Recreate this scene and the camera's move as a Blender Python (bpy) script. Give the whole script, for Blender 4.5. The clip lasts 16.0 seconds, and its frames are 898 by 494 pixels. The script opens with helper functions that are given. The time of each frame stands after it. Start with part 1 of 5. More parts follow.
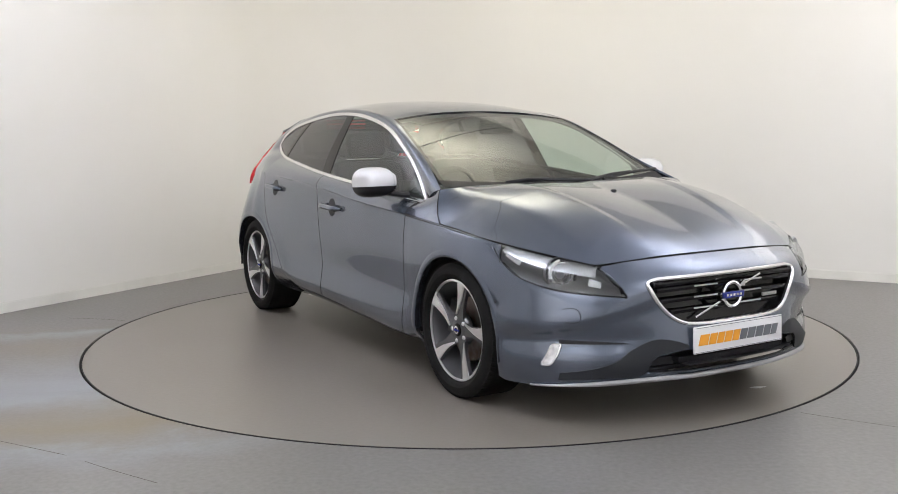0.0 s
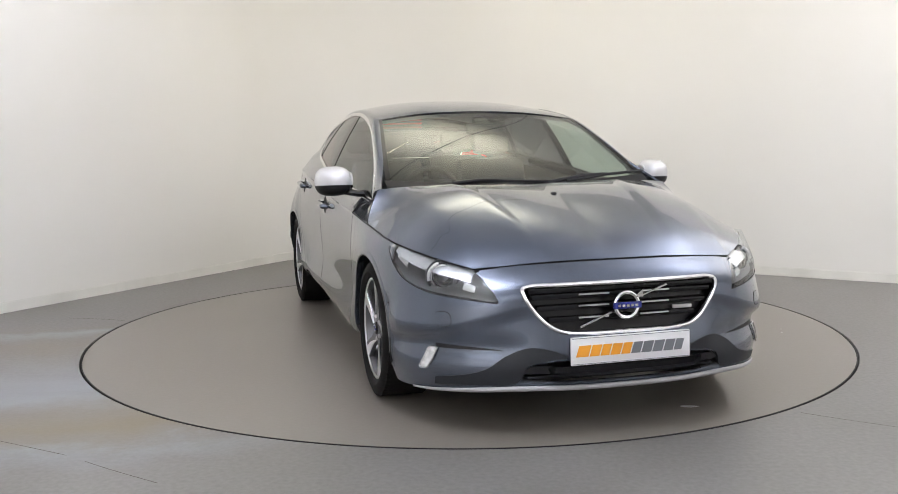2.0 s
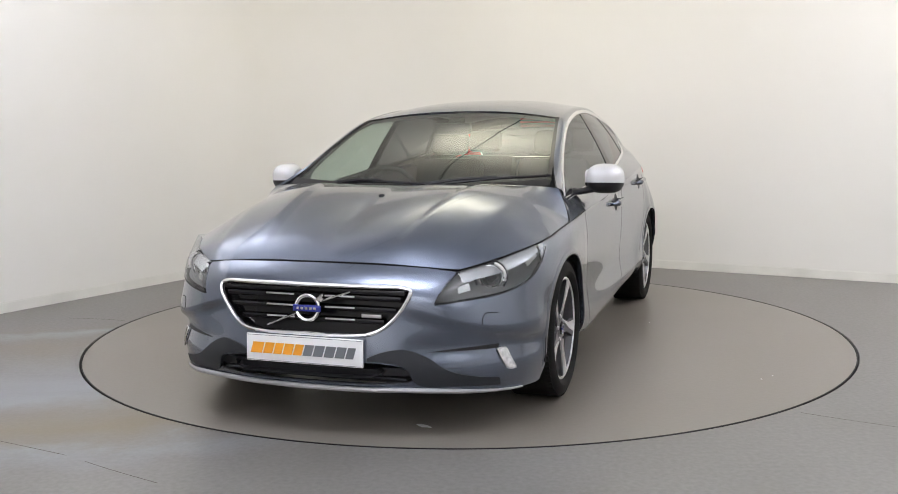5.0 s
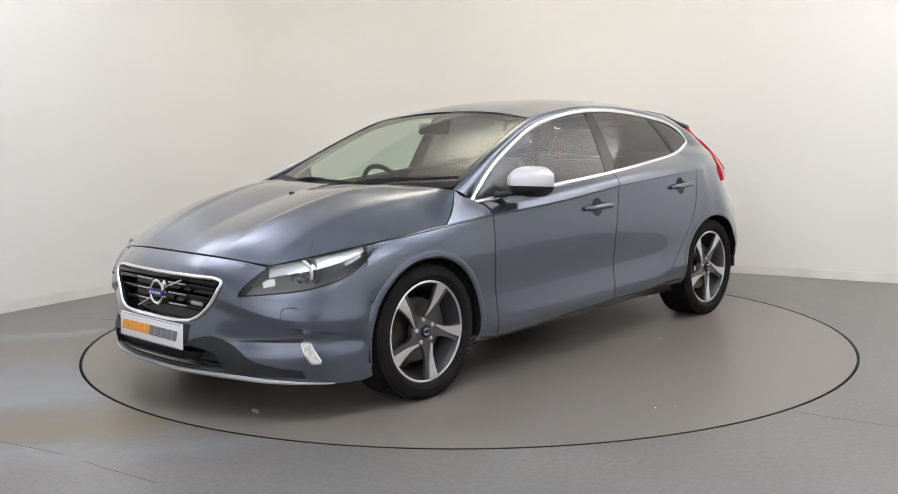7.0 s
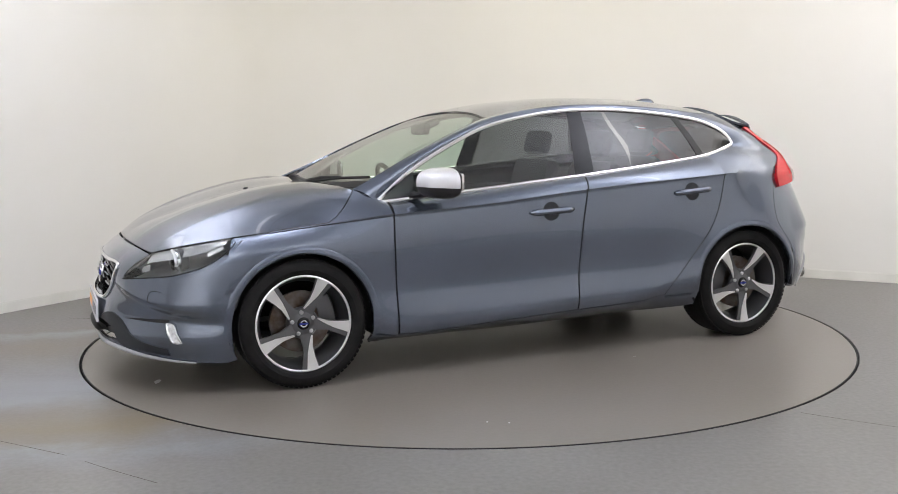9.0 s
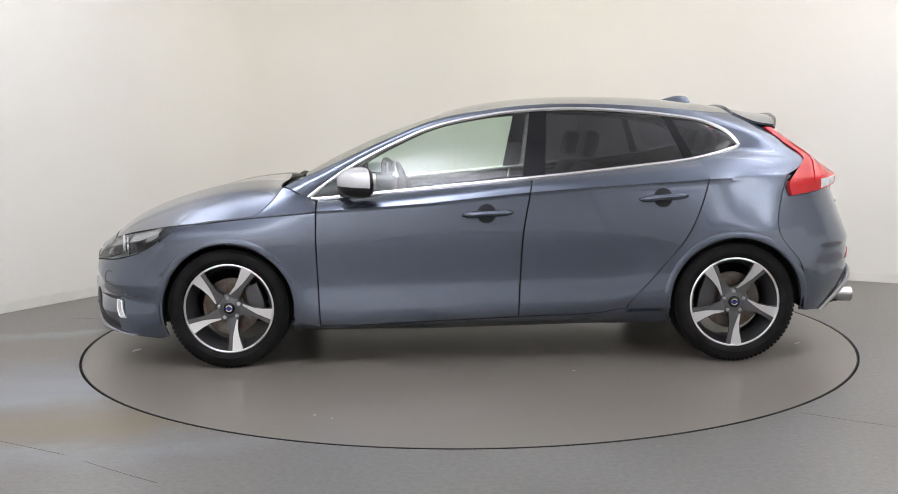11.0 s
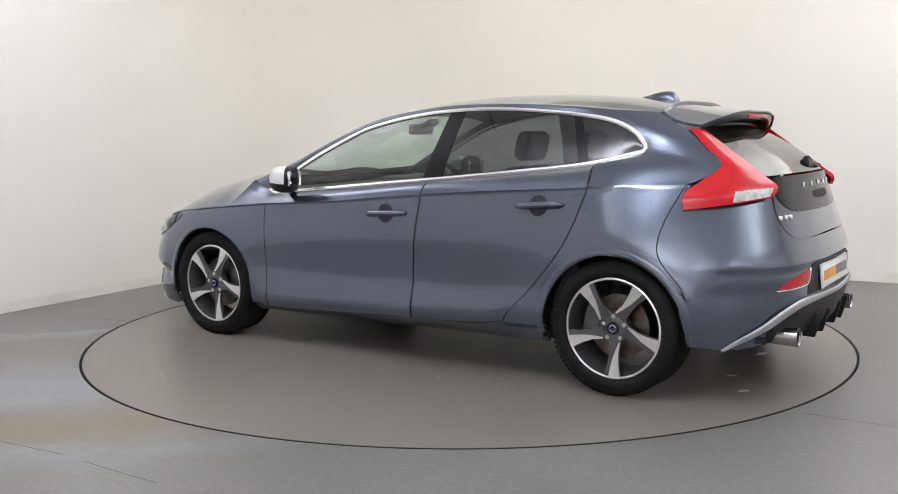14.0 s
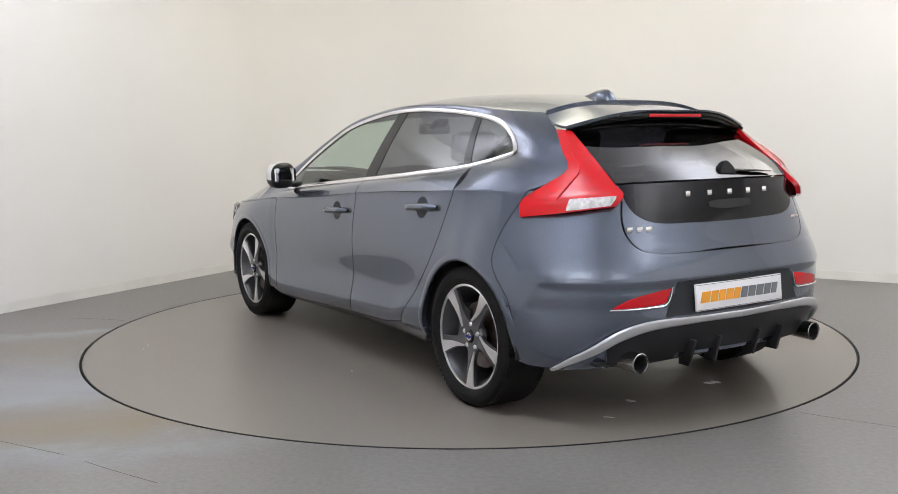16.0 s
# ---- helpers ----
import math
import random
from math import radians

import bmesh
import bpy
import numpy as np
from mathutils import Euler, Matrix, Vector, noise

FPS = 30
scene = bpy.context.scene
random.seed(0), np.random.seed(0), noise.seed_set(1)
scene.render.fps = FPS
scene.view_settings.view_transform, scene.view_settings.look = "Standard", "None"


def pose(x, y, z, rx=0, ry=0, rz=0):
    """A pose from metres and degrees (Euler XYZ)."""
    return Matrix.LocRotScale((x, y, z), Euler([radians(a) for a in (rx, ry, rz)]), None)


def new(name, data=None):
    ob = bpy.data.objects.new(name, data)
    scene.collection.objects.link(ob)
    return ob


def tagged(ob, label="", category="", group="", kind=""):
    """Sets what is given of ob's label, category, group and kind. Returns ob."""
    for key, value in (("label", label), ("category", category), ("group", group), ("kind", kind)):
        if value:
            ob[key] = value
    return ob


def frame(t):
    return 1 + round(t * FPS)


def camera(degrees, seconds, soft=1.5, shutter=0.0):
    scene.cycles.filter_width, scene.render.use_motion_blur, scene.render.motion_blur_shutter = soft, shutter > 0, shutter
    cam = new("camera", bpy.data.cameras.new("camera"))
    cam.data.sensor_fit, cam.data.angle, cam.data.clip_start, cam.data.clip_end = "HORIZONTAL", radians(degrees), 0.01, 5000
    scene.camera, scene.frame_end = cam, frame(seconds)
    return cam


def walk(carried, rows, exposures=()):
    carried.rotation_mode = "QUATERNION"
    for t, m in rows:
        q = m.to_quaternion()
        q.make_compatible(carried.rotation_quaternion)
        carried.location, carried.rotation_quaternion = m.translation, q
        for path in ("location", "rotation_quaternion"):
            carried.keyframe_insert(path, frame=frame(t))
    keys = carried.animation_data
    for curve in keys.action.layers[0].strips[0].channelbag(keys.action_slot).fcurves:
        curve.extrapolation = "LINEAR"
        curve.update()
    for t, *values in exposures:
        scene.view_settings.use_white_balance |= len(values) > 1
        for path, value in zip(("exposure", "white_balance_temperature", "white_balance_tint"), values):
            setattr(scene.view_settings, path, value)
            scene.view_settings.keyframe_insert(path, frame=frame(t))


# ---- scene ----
cam = camera(50.3, 16.0, soft=0.9)
EYE = (0.0, -5.825, 1.230)
VIEW = pose(*EYE, 90 - 6.986, 0, 0.997)
VIEW = VIEW @ pose(0, 0, 0, 0, 0, -0.70)
walk(cam, [(0.0, VIEW), (16.0, VIEW)])

# ---- world and lights ----
world = bpy.data.worlds.new("room_air")
scene.world = world
world.use_nodes = True
world.node_tree.nodes["Background"].inputs[0].default_value = (0.9, 0.92, 1.0, 1)
world.node_tree.nodes["Background"].inputs[1].default_value = 0.05
CORNER = Vector((-1.212, 4.216, 0))
ALONG_L = Vector((-0.496, -0.868, 0))
ALONG_R = Vector((0.868, -0.496, 0))
ROOM_L, ROOM_R, ROOM_H = 13.0, 12.0, 3.3


def room(a, b, z=0.0):
    """A place a metres along the one wall and b along the other."""
    return CORNER + ALONG_L * a + ALONG_R * b + Vector((0, 0, z))


WALL_TURN = math.degrees(math.atan2(ALONG_R.y, ALONG_R.x))


def ceiling_lamp(x, y, z, size, watts, colour, upward):
    """An unseen square area light, added to light the ceiling or the room."""
    data = bpy.data.lights.new("ceiling_lamp", "AREA")
    data.shape, data.size, data.size_y = "RECTANGLE", size, size * 0.6
    data.energy, data.color = watts, colour
    ob = new("ceiling_lamp", data)
    ob.matrix_world = Matrix.Translation((x, y, z)) @ pose(0, 0, 0, 180 if upward else 0, 0, WALL_TURN)
    return ob


WARM = (1.0, 0.93, 0.80)
COOL = (0.93, 0.94, 1.0)
PLAIN = (1.0, 0.965, 0.955)
VIOLET = (0.85, 0.87, 1.0)
GLOW = (1.0, 0.95, 0.76)
# Added upward fills; GLOW and VIOLET ones stand for glows mirrored in the glass.
for x, y, z, size, watts, colour in ((0.10, 1.35, 2.80, 1.25, 36, GLOW), (3.0, -0.8, 2.65, 1.5, 80, VIOLET), (4.2, -3.8, 2.35, 2.4, 145, COOL),
                                     (-2.7, 0.1, 2.75, 1.2, 48, VIOLET), (4.4, 0.4, 2.60, 2.4, 66, PLAIN), (-0.7, -3.0, 2.75, 1.3, 162, VIOLET),
                                     (-1.2, -7.2, 2.35, 2.4, 170, COOL), (3.2, -7.6, 2.35, 2.4, 110, COOL), (-3.4, -5.2, 2.35, 2.4, 70, COOL)):
    ceiling_lamp(x, y, z, size, watts, colour, True)


def wall_washer(a, b, watts, colour, aim):
    """An unseen area light, added under the ceiling to brighten a wall."""
    data = bpy.data.lights.new("wall_washer", "AREA")
    data.shape, data.size, data.size_y = "RECTANGLE", 2.2, 0.5
    data.energy, data.color = watts, colour
    ob = new("wall_washer", data)
    aim = aim + Vector((0, 0, -0.5))
    ob.matrix_world = Matrix.Translation(room(a, b, 2.95)) @ aim.to_track_quat("-Z", "Y").to_matrix().to_4x4()
    return ob


# Made-up fills aimed at the walls, tuned for wall and door brightness.
for a, b, watts, colour, aim in ((2.3, 2.6, 14.5, WARM, -ALONG_L), (2.3, 5.2, 16, WARM, -ALONG_L), (2.3, 8.0, 13, WARM, -ALONG_L),
                                 (2.6, 2.3, 12, WARM, -ALONG_R), (5.2, 2.3, 13, PLAIN, -ALONG_R),
                                 (ROOM_L - 2.3, 4.2, 74, PLAIN, ALONG_L), (ROOM_L - 2.3, 7.0, 66, COOL, ALONG_L),
                                 (2.6, ROOM_R - 2.3, 28, PLAIN, ALONG_R), (5.6, ROOM_R - 2.3, 24, PLAIN, ALONG_R)):
    wall_washer(a, b, watts, colour, aim)


# ---- materials ----
def shader(name, colour, rough=0.5, metal=0.0, **more):
    m = bpy.data.materials.new(name)
    m.use_nodes = True
    b = m.node_tree.nodes["Principled BSDF"]
    b.inputs["Base Color"].default_value = (*colour, 1)
    b.inputs["Roughness"].default_value = rough
    b.inputs["Metallic"].default_value = metal
    for key, value in more.items():
        b.inputs[key.replace("_", " ")].default_value = value
    return m


def nodes_of(m):
    return m.node_tree.nodes, m.node_tree.links, m.node_tree.nodes["Principled BSDF"]


def mottle(m, colour_a, colour_b, scale, detail=6.0, low=0.35, high=0.65, rough=None, bump=0.0, bump_scale=200.0):
    """Two colours mixed by noise at one scale, fine relief at another."""
    n, l, b = nodes_of(m)
    co = n.new("ShaderNodeTexCoord")
    tex = n.new("ShaderNodeTexNoise")
    tex.inputs["Scale"].default_value, tex.inputs["Detail"].default_value = scale, detail
    l.new(co.outputs["Object"], tex.inputs["Vector"])
    ramp = n.new("ShaderNodeValToRGB")
    ramp.color_ramp.elements[0].position, ramp.color_ramp.elements[1].position = low, high
    ramp.color_ramp.elements[0].color, ramp.color_ramp.elements[1].color = (*colour_a, 1), (*colour_b, 1)
    l.new(tex.outputs["Fac"], ramp.inputs["Fac"])
    l.new(ramp.outputs["Color"], b.inputs["Base Color"])
    if rough:
        r = n.new("ShaderNodeMapRange")
        r.inputs["To Min"].default_value, r.inputs["To Max"].default_value = rough
        l.new(tex.outputs["Fac"], r.inputs["Value"])
        l.new(r.outputs["Result"], b.inputs["Roughness"])
    if bump:
        fine = n.new("ShaderNodeTexNoise")
        fine.inputs["Scale"].default_value, fine.inputs["Detail"].default_value = bump_scale, 3
        l.new(co.outputs["Object"], fine.inputs["Vector"])
        bp = n.new("ShaderNodeBump")
        bp.inputs["Strength"].default_value, bp.inputs["Distance"].default_value = bump, 0.002
        l.new(fine.outputs["Fac"], bp.inputs["Height"])
        l.new(bp.outputs["Normal"], b.inputs["Normal"])
    return m


def glass(name, tint, gloss_rough=0.02, face_on=0.07):
    """A thin pane: what is behind it shows through its tint, and it mirrors by its angle."""
    m = bpy.data.materials.new(name)
    m.use_nodes = True
    n, l = m.node_tree.nodes, m.node_tree.links
    n.clear()
    out, mix = n.new("ShaderNodeOutputMaterial"), n.new("ShaderNodeMixShader")
    clear, gloss, fr = n.new("ShaderNodeBsdfTransparent"), n.new("ShaderNodeBsdfGlossy"), n.new("ShaderNodeLayerWeight")
    clear.inputs["Color"].default_value = (*tint, 1)
    gloss.inputs["Roughness"].default_value = gloss_rough
    fr.inputs["Blend"].default_value = 0.5
    power, scale = n.new("ShaderNodeMath"), n.new("ShaderNodeMath")
    power.operation, power.inputs[1].default_value = "POWER", 4.0
    scale.operation, scale.inputs[1].default_value, scale.inputs[2].default_value = "MULTIPLY_ADD", 0.9, face_on
    l.new(fr.outputs["Facing"], power.inputs[0])
    l.new(power.outputs[0], scale.inputs[0])
    l.new(scale.outputs[0], mix.inputs[0])
    l.new(clear.outputs[0], mix.inputs[1])
    l.new(gloss.outputs[0], mix.inputs[2])
    l.new(mix.outputs[0], out.inputs[0])
    return m


PAINT = shader("metallic_paint", (0.145, 0.172, 0.232), 0.34, 0.78, Specular_IOR_Level=0.3, Coat_Weight=1.0, Coat_Roughness=0.03)
mottle(PAINT, (0.112, 0.133, 0.181), (0.120, 0.142, 0.191), 900, 2, rough=(0.21, 0.30))
SILVER = shader("satin_silver_paint", (0.66, 0.66, 0.68), 0.4, 0.35, Coat_Weight=0.6)
CHROME = shader("chrome", (0.90, 0.90, 0.91), 0.16, 1.0)
SATIN = shader("satin_metal", (0.6, 0.6, 0.61), 0.28, 1.0)
BLACK = shader("black_plastic", (0.012, 0.012, 0.014), 0.45, Specular_IOR_Level=0.3)
GLOSSBLACK = shader("gloss_black", (0.008, 0.008, 0.010), 0.08, Specular_IOR_Level=0.3)
MATTBLACK = shader("matt_black", (0.008, 0.008, 0.009), 0.7)
GREYPLASTIC = shader("dark_grey_plastic", (0.020, 0.022, 0.027), 0.5, Specular_IOR_Level=0.35)
TYRE = mottle(shader("tyre_rubber", (0.02, 0.02, 0.02), 0.8, Specular_IOR_Level=0.2), (0.005, 0.005, 0.005), (0.012, 0.011, 0.011), 14, rough=(0.65, 0.9), bump=0.3)
RIMDARK = shader("dark_alloy", (0.13, 0.13, 0.137), 0.36, 0.75)
RIMFACE = shader("machined_alloy", (0.86, 0.86, 0.87), 0.3, 1.0)
STEEL = mottle(shader("brake_steel", (0.3, 0.28, 0.26), 0.4, 0.9), (0.17, 0.155, 0.145), (0.10, 0.07, 0.05), 20)
CLEAR = glass("clear_glass", (0.76, 0.86, 0.80), 0.02, 0.075)
TINTED = glass("privacy_glass", (0.20, 0.20, 0.225), 0.02, 0.075)
REARGLASS = glass("rear_privacy_glass", (0.10, 0.10, 0.12), 0.03, 0.13)
LENS = glass("lamp_lens", (0.92, 0.94, 0.95))
RED = shader("red_lamp_lens", (0.56, 0.006, 0.012), 0.12, Specular_IOR_Level=0.35, Coat_Weight=0.4)
LAMPGREY = shader("lamp_reflector_grey", (0.52, 0.525, 0.53), 0.26, 0.65)
LAMPDARK = shader("lamp_housing_dark", (0.20, 0.203, 0.21), 0.3, 0.45)
TIPSTEEL = shader("smoked_steel", (0.42, 0.415, 0.41), 0.2, 1.0)
BLADE = shader("satin_grey_trim", (0.40, 0.40, 0.415), 0.42, 0.5, Coat_Weight=0.3)
CRACK = shader("dusty_crack", (0.075, 0.062, 0.05), 0.9)
WHITELENS = mottle(shader("white_lamp_lens", (0.75, 0.75, 0.75), 0.15, Coat_Weight=1.0), (0.42, 0.42, 0.42), (0.68, 0.68, 0.68), 60)
FABRIC = mottle(shader("seat_cloth", (0.03, 0.03, 0.034), 0.85), (0.022, 0.022, 0.026), (0.05, 0.05, 0.055), 30, bump=0.4)
DASH = mottle(shader("dash_plastic", (0.06, 0.06, 0.058), 0.6), (0.05, 0.05, 0.05), (0.075, 0.073, 0.07), 40, bump=0.3)
LINING = shader("grey_headlining", (0.30, 0.30, 0.29), 0.9)
PLATE = shader("white_plate", (0.80, 0.80, 0.82), 0.3, Coat_Weight=0.4)
ORANGE = shader("orange_print", (0.85, 0.36, 0.03), 0.35)
GREYPRINT = shader("grey_print", (0.16, 0.17, 0.19), 0.35)
BLUE = shader("blue_enamel", (0.03, 0.04, 0.25), 0.25)
WALLPAINT = mottle(shader("cream_wall_paint", (0.78, 0.765, 0.735), 0.6), (0.77, 0.757, 0.725), (0.80, 0.787, 0.757), 0.6, 4, bump=0.15, bump_scale=60)
SKIRT = mottle(shader("white_gloss_paint", (0.76, 0.75, 0.71), 0.35), (0.70, 0.69, 0.65), (0.79, 0.78, 0.74), 3)
CEILPAINT = shader("white_ceiling_paint", (0.62, 0.62, 0.61), 0.8)


def floor_material(name, stains, dark=(0.150, 0.140, 0.127), light=(0.185, 0.174, 0.160), grain=0.35, gloss=(0.26, 0.46), wide=(0.35, 0.68), detail=5):
    m = shader(name, (0.27, 0.255, 0.235), 0.4)
    n, l, b = nodes_of(m)
    co = n.new("ShaderNodeTexCoord")
    big, fine, streak = n.new("ShaderNodeTexNoise"), n.new("ShaderNodeTexNoise"), n.new("ShaderNodeTexNoise")
    for tex, s, d in ((big, 0.9, detail), (fine, 45, 4), (streak, 1.0, 4)):
        tex.inputs["Scale"].default_value, tex.inputs["Detail"].default_value = s, d
    l.new(co.outputs["Object"], big.inputs["Vector"])
    l.new(co.outputs["Object"], fine.inputs["Vector"])
    turn = n.new("ShaderNodeMapping")
    turn.inputs["Rotation"].default_value = (0, 0, radians(-17))
    turn.inputs["Scale"].default_value = (0.30, 1.5, 1)
    l.new(co.outputs["Object"], turn.inputs["Vector"])
    l.new(turn.outputs[0], streak.inputs["Vector"])
    base = n.new("ShaderNodeValToRGB")
    base.color_ramp.elements[0].position, base.color_ramp.elements[1].position = wide
    base.color_ramp.elements[0].color, base.color_ramp.elements[1].color = (*dark, 1), (*light, 1)
    l.new(big.outputs["Fac"], base.inputs["Fac"])
    speck = n.new("ShaderNodeMix")
    speck.data_type, speck.blend_type = "RGBA", "MULTIPLY"
    speck.inputs["Factor"].default_value = grain
    grey = n.new("ShaderNodeMapRange")
    grey.inputs["From Min"].default_value, grey.inputs["From Max"].default_value = 0.3, 0.7
    grey.inputs["To Min"].default_value, grey.inputs["To Max"].default_value = 0.72, 1.15
    l.new(fine.outputs["Fac"], grey.inputs["Value"])
    l.new(base.outputs["Color"], speck.inputs[6])
    l.new(grey.outputs["Result"], speck.inputs[7])
    last = speck.outputs[2]
    if stains:
        # worn bands of pale-blue paint and ochre dirt beside the turntable
        lane = n.new("ShaderNodeMapping")
        lane.inputs["Rotation"].default_value = (0, 0, radians(-15))
        l.new(co.outputs["Object"], lane.inputs["Vector"])
        split = n.new("ShaderNodeSeparateXYZ")
        l.new(lane.outputs[0], split.inputs[0])
        rough_edge = n.new("ShaderNodeTexNoise")
        rough_edge.inputs["Scale"].default_value, rough_edge.inputs["Detail"].default_value = 2.4, 8
        rough_edge.inputs["Roughness"].default_value = 0.62
        l.new(co.outputs["Object"], rough_edge.inputs["Vector"])
        sway = n.new("ShaderNodeMath")
        sway.operation, sway.inputs[1].default_value = "MULTIPLY_ADD", 0.75
        l.new(rough_edge.outputs["Fac"], sway.inputs[0])
        l.new(split.outputs["Y"], sway.inputs[2])
        level = n.new("ShaderNodeMapRange")
        level.inputs["From Min"].default_value, level.inputs["From Max"].default_value = -1.925, 1.375
        l.new(sway.outputs[0], level.inputs["Value"])
        bands = n.new("ShaderNodeValToRGB")
        stops = ((0.0, 0, 0), (0.09, 0, .1), (0.152, .9, 0), (0.20, .15, .45), (0.258, 0, .8), (0.32, .15, .5), (0.42, .85, 0), (0.58, .65, .1),
                 (0.70, .1, .3), (0.773, 0, .8), (0.83, .1, .3), (0.879, .85, 0), (0.92, 0, .2), (1.0, 0, 0))
        for k, (at, blue, ochre) in enumerate(stops):
            e = bands.color_ramp.elements[0] if k == 0 else (bands.color_ramp.elements.new(at) if k < len(stops) - 1 else bands.color_ramp.elements[len(bands.color_ramp.elements) - 1])
            e.position, e.color = at, (blue, ochre, 0, 1)
        l.new(level.outputs["Result"], bands.inputs["Fac"])
        amounts = n.new("ShaderNodeSeparateColor")
        l.new(bands.outputs["Color"], amounts.inputs[0])
        far = n.new("ShaderNodeVectorMath")
        far.operation = "DISTANCE"
        far.inputs[1].default_value = (-2.35, -1.15, 0)
        l.new(co.outputs["Object"], far.inputs[0])
        patch = n.new("ShaderNodeMapRange")
        patch.inputs["From Min"].default_value, patch.inputs["From Max"].default_value = 1.3, 2.1
        patch.inputs["To Min"].default_value, patch.inputs["To Max"].default_value = 1.0, 0.0
        l.new(far.outputs["Value"], patch.inputs["Value"])
        worn = n.new("ShaderNodeMapRange")
        worn.inputs["From Min"].default_value, worn.inputs["From Max"].default_value = 0.36, 0.56
        worn.inputs["To Min"].default_value = 0.25
        l.new(streak.outputs["Fac"], worn.inputs["Value"])
        area = n.new("ShaderNodeMath")
        area.operation = "MULTIPLY"
        l.new(patch.outputs["Result"], area.inputs[0])
        l.new(worn.outputs["Result"], area.inputs[1])
        for channel, colour in (("Red", (0.255, 0.272, 0.302, 1)), ("Green", (0.185, 0.148, 0.090, 1))):
            amount, layer = n.new("ShaderNodeMath"), n.new("ShaderNodeMix")
            amount.operation, layer.data_type = "MULTIPLY", "RGBA"
            l.new(amounts.outputs[channel], amount.inputs[0])
            l.new(area.outputs[0], amount.inputs[1])
            l.new(amount.outputs[0], layer.inputs["Factor"])
            l.new(last, layer.inputs[6])
            layer.inputs[7].default_value = colour
            last = layer.outputs[2]
    l.new(last, b.inputs["Base Color"])
    r = n.new("ShaderNodeMapRange")
    r.inputs["To Min"].default_value, r.inputs["To Max"].default_value = gloss
    l.new(big.outputs["Fac"], r.inputs["Value"])
    l.new(r.outputs["Result"], b.inputs["Roughness"])
    bp = n.new("ShaderNodeBump")
    bp.inputs["Strength"].default_value, bp.inputs["Distance"].default_value = 0.15, 0.002
    l.new(fine.outputs["Fac"], bp.inputs["Height"])
    l.new(bp.outputs["Normal"], b.inputs["Normal"])
    return m


FLOOR = floor_material("painted_concrete_floor", True, (0.150, 0.143, 0.135), (0.188, 0.181, 0.174), 0.6)
DISC = floor_material("painted_turntable_deck", False, (0.172, 0.154, 0.132), (0.212, 0.191, 0.166), 0.12, (0.24, 0.36), (0.1, 0.9), 1)


# ---- mesh helpers ----
def link_mesh(name, bm, material, parent=None, label="", smooth=True):
    me = bpy.data.meshes.new(name)
    bm.normal_update()
    bm.to_mesh(me)
    bm.free()
    if smooth:
        me.shade_smooth()
        me.set_sharp_from_angle(angle=radians(34))
    me.materials.append(material)
    if any(p.material_index for p in me.polygons):
        me.materials.append(MATTBLACK)
    ob = new(name, me)
    ob.parent = parent
    if label:
        tagged(ob, label)
    return ob


def part(name, bm, material, parent, label="", smooth=True):
    return link_mesh(name, bm, material, parent, label, smooth)


def box(bm, lo, hi, bevel=0.0):
    lo, hi = Vector(lo), Vector(hi)
    made = bmesh.ops.create_cube(bm, size=1.0, matrix=Matrix.Translation((lo + hi) / 2) @ Matrix.Diagonal((*(hi - lo), 1)))
    if bevel:
        edges = list({e for v in made["verts"] for e in v.link_edges})
        bmesh.ops.bevel(bm, geom=edges, offset=bevel, segments=2, affect="EDGES", profile=0.5)
    return made["verts"]


def lathe(bm, profile, steps=64, closed=False, axis="y"):
    """Turn a profile of (radius, along) about an axis."""
    rings = []
    for k in range(steps):
        a = 2 * math.pi * k / steps
        c, s = math.cos(a), math.sin(a)
        rings.append([bm.verts.new((r * c, d, r * s) if axis == "y" else ((r * c, r * s, d) if axis == "z" else (d, r * c, r * s))) for r, d in profile])
    m = len(profile)
    for k in range(steps):
        A, B = rings[k], rings[(k + 1) % steps]
        for i in range(m if closed else m - 1):
            bm.faces.new((A[i], A[(i + 1) % m], B[(i + 1) % m], B[i]))
    bmesh.ops.remove_doubles(bm, verts=bm.verts, dist=1e-5)
    bmesh.ops.recalc_face_normals(bm, faces=bm.faces)


def spline(points, count):
    """count points along a smooth line through the given ones."""
    P = np.array(points, float)
    d = np.sqrt(np.linalg.norm(np.diff(P, axis=0), axis=1)) + 1e-9
    return hermite(np.concatenate([[0], np.cumsum(d)]), P, count)


def tangents(k, P):
    h = np.diff(k)
    sh = (-1,) + (1,) * (P.ndim - 1)
    D = np.diff(P, axis=0) / h.reshape(sh)
    M = np.zeros_like(P)
    if len(k) == 2:
        M[:] = D[0]
        return M
    w = (h[1:] / (h[:-1] + h[1:])).reshape(sh)
    M[1:-1] = D[:-1] * w + D[1:] * (1 - w)
    M[0], M[-1] = 1.5 * D[0] - 0.5 * M[1], 1.5 * D[-1] - 0.5 * M[-2]
    return M


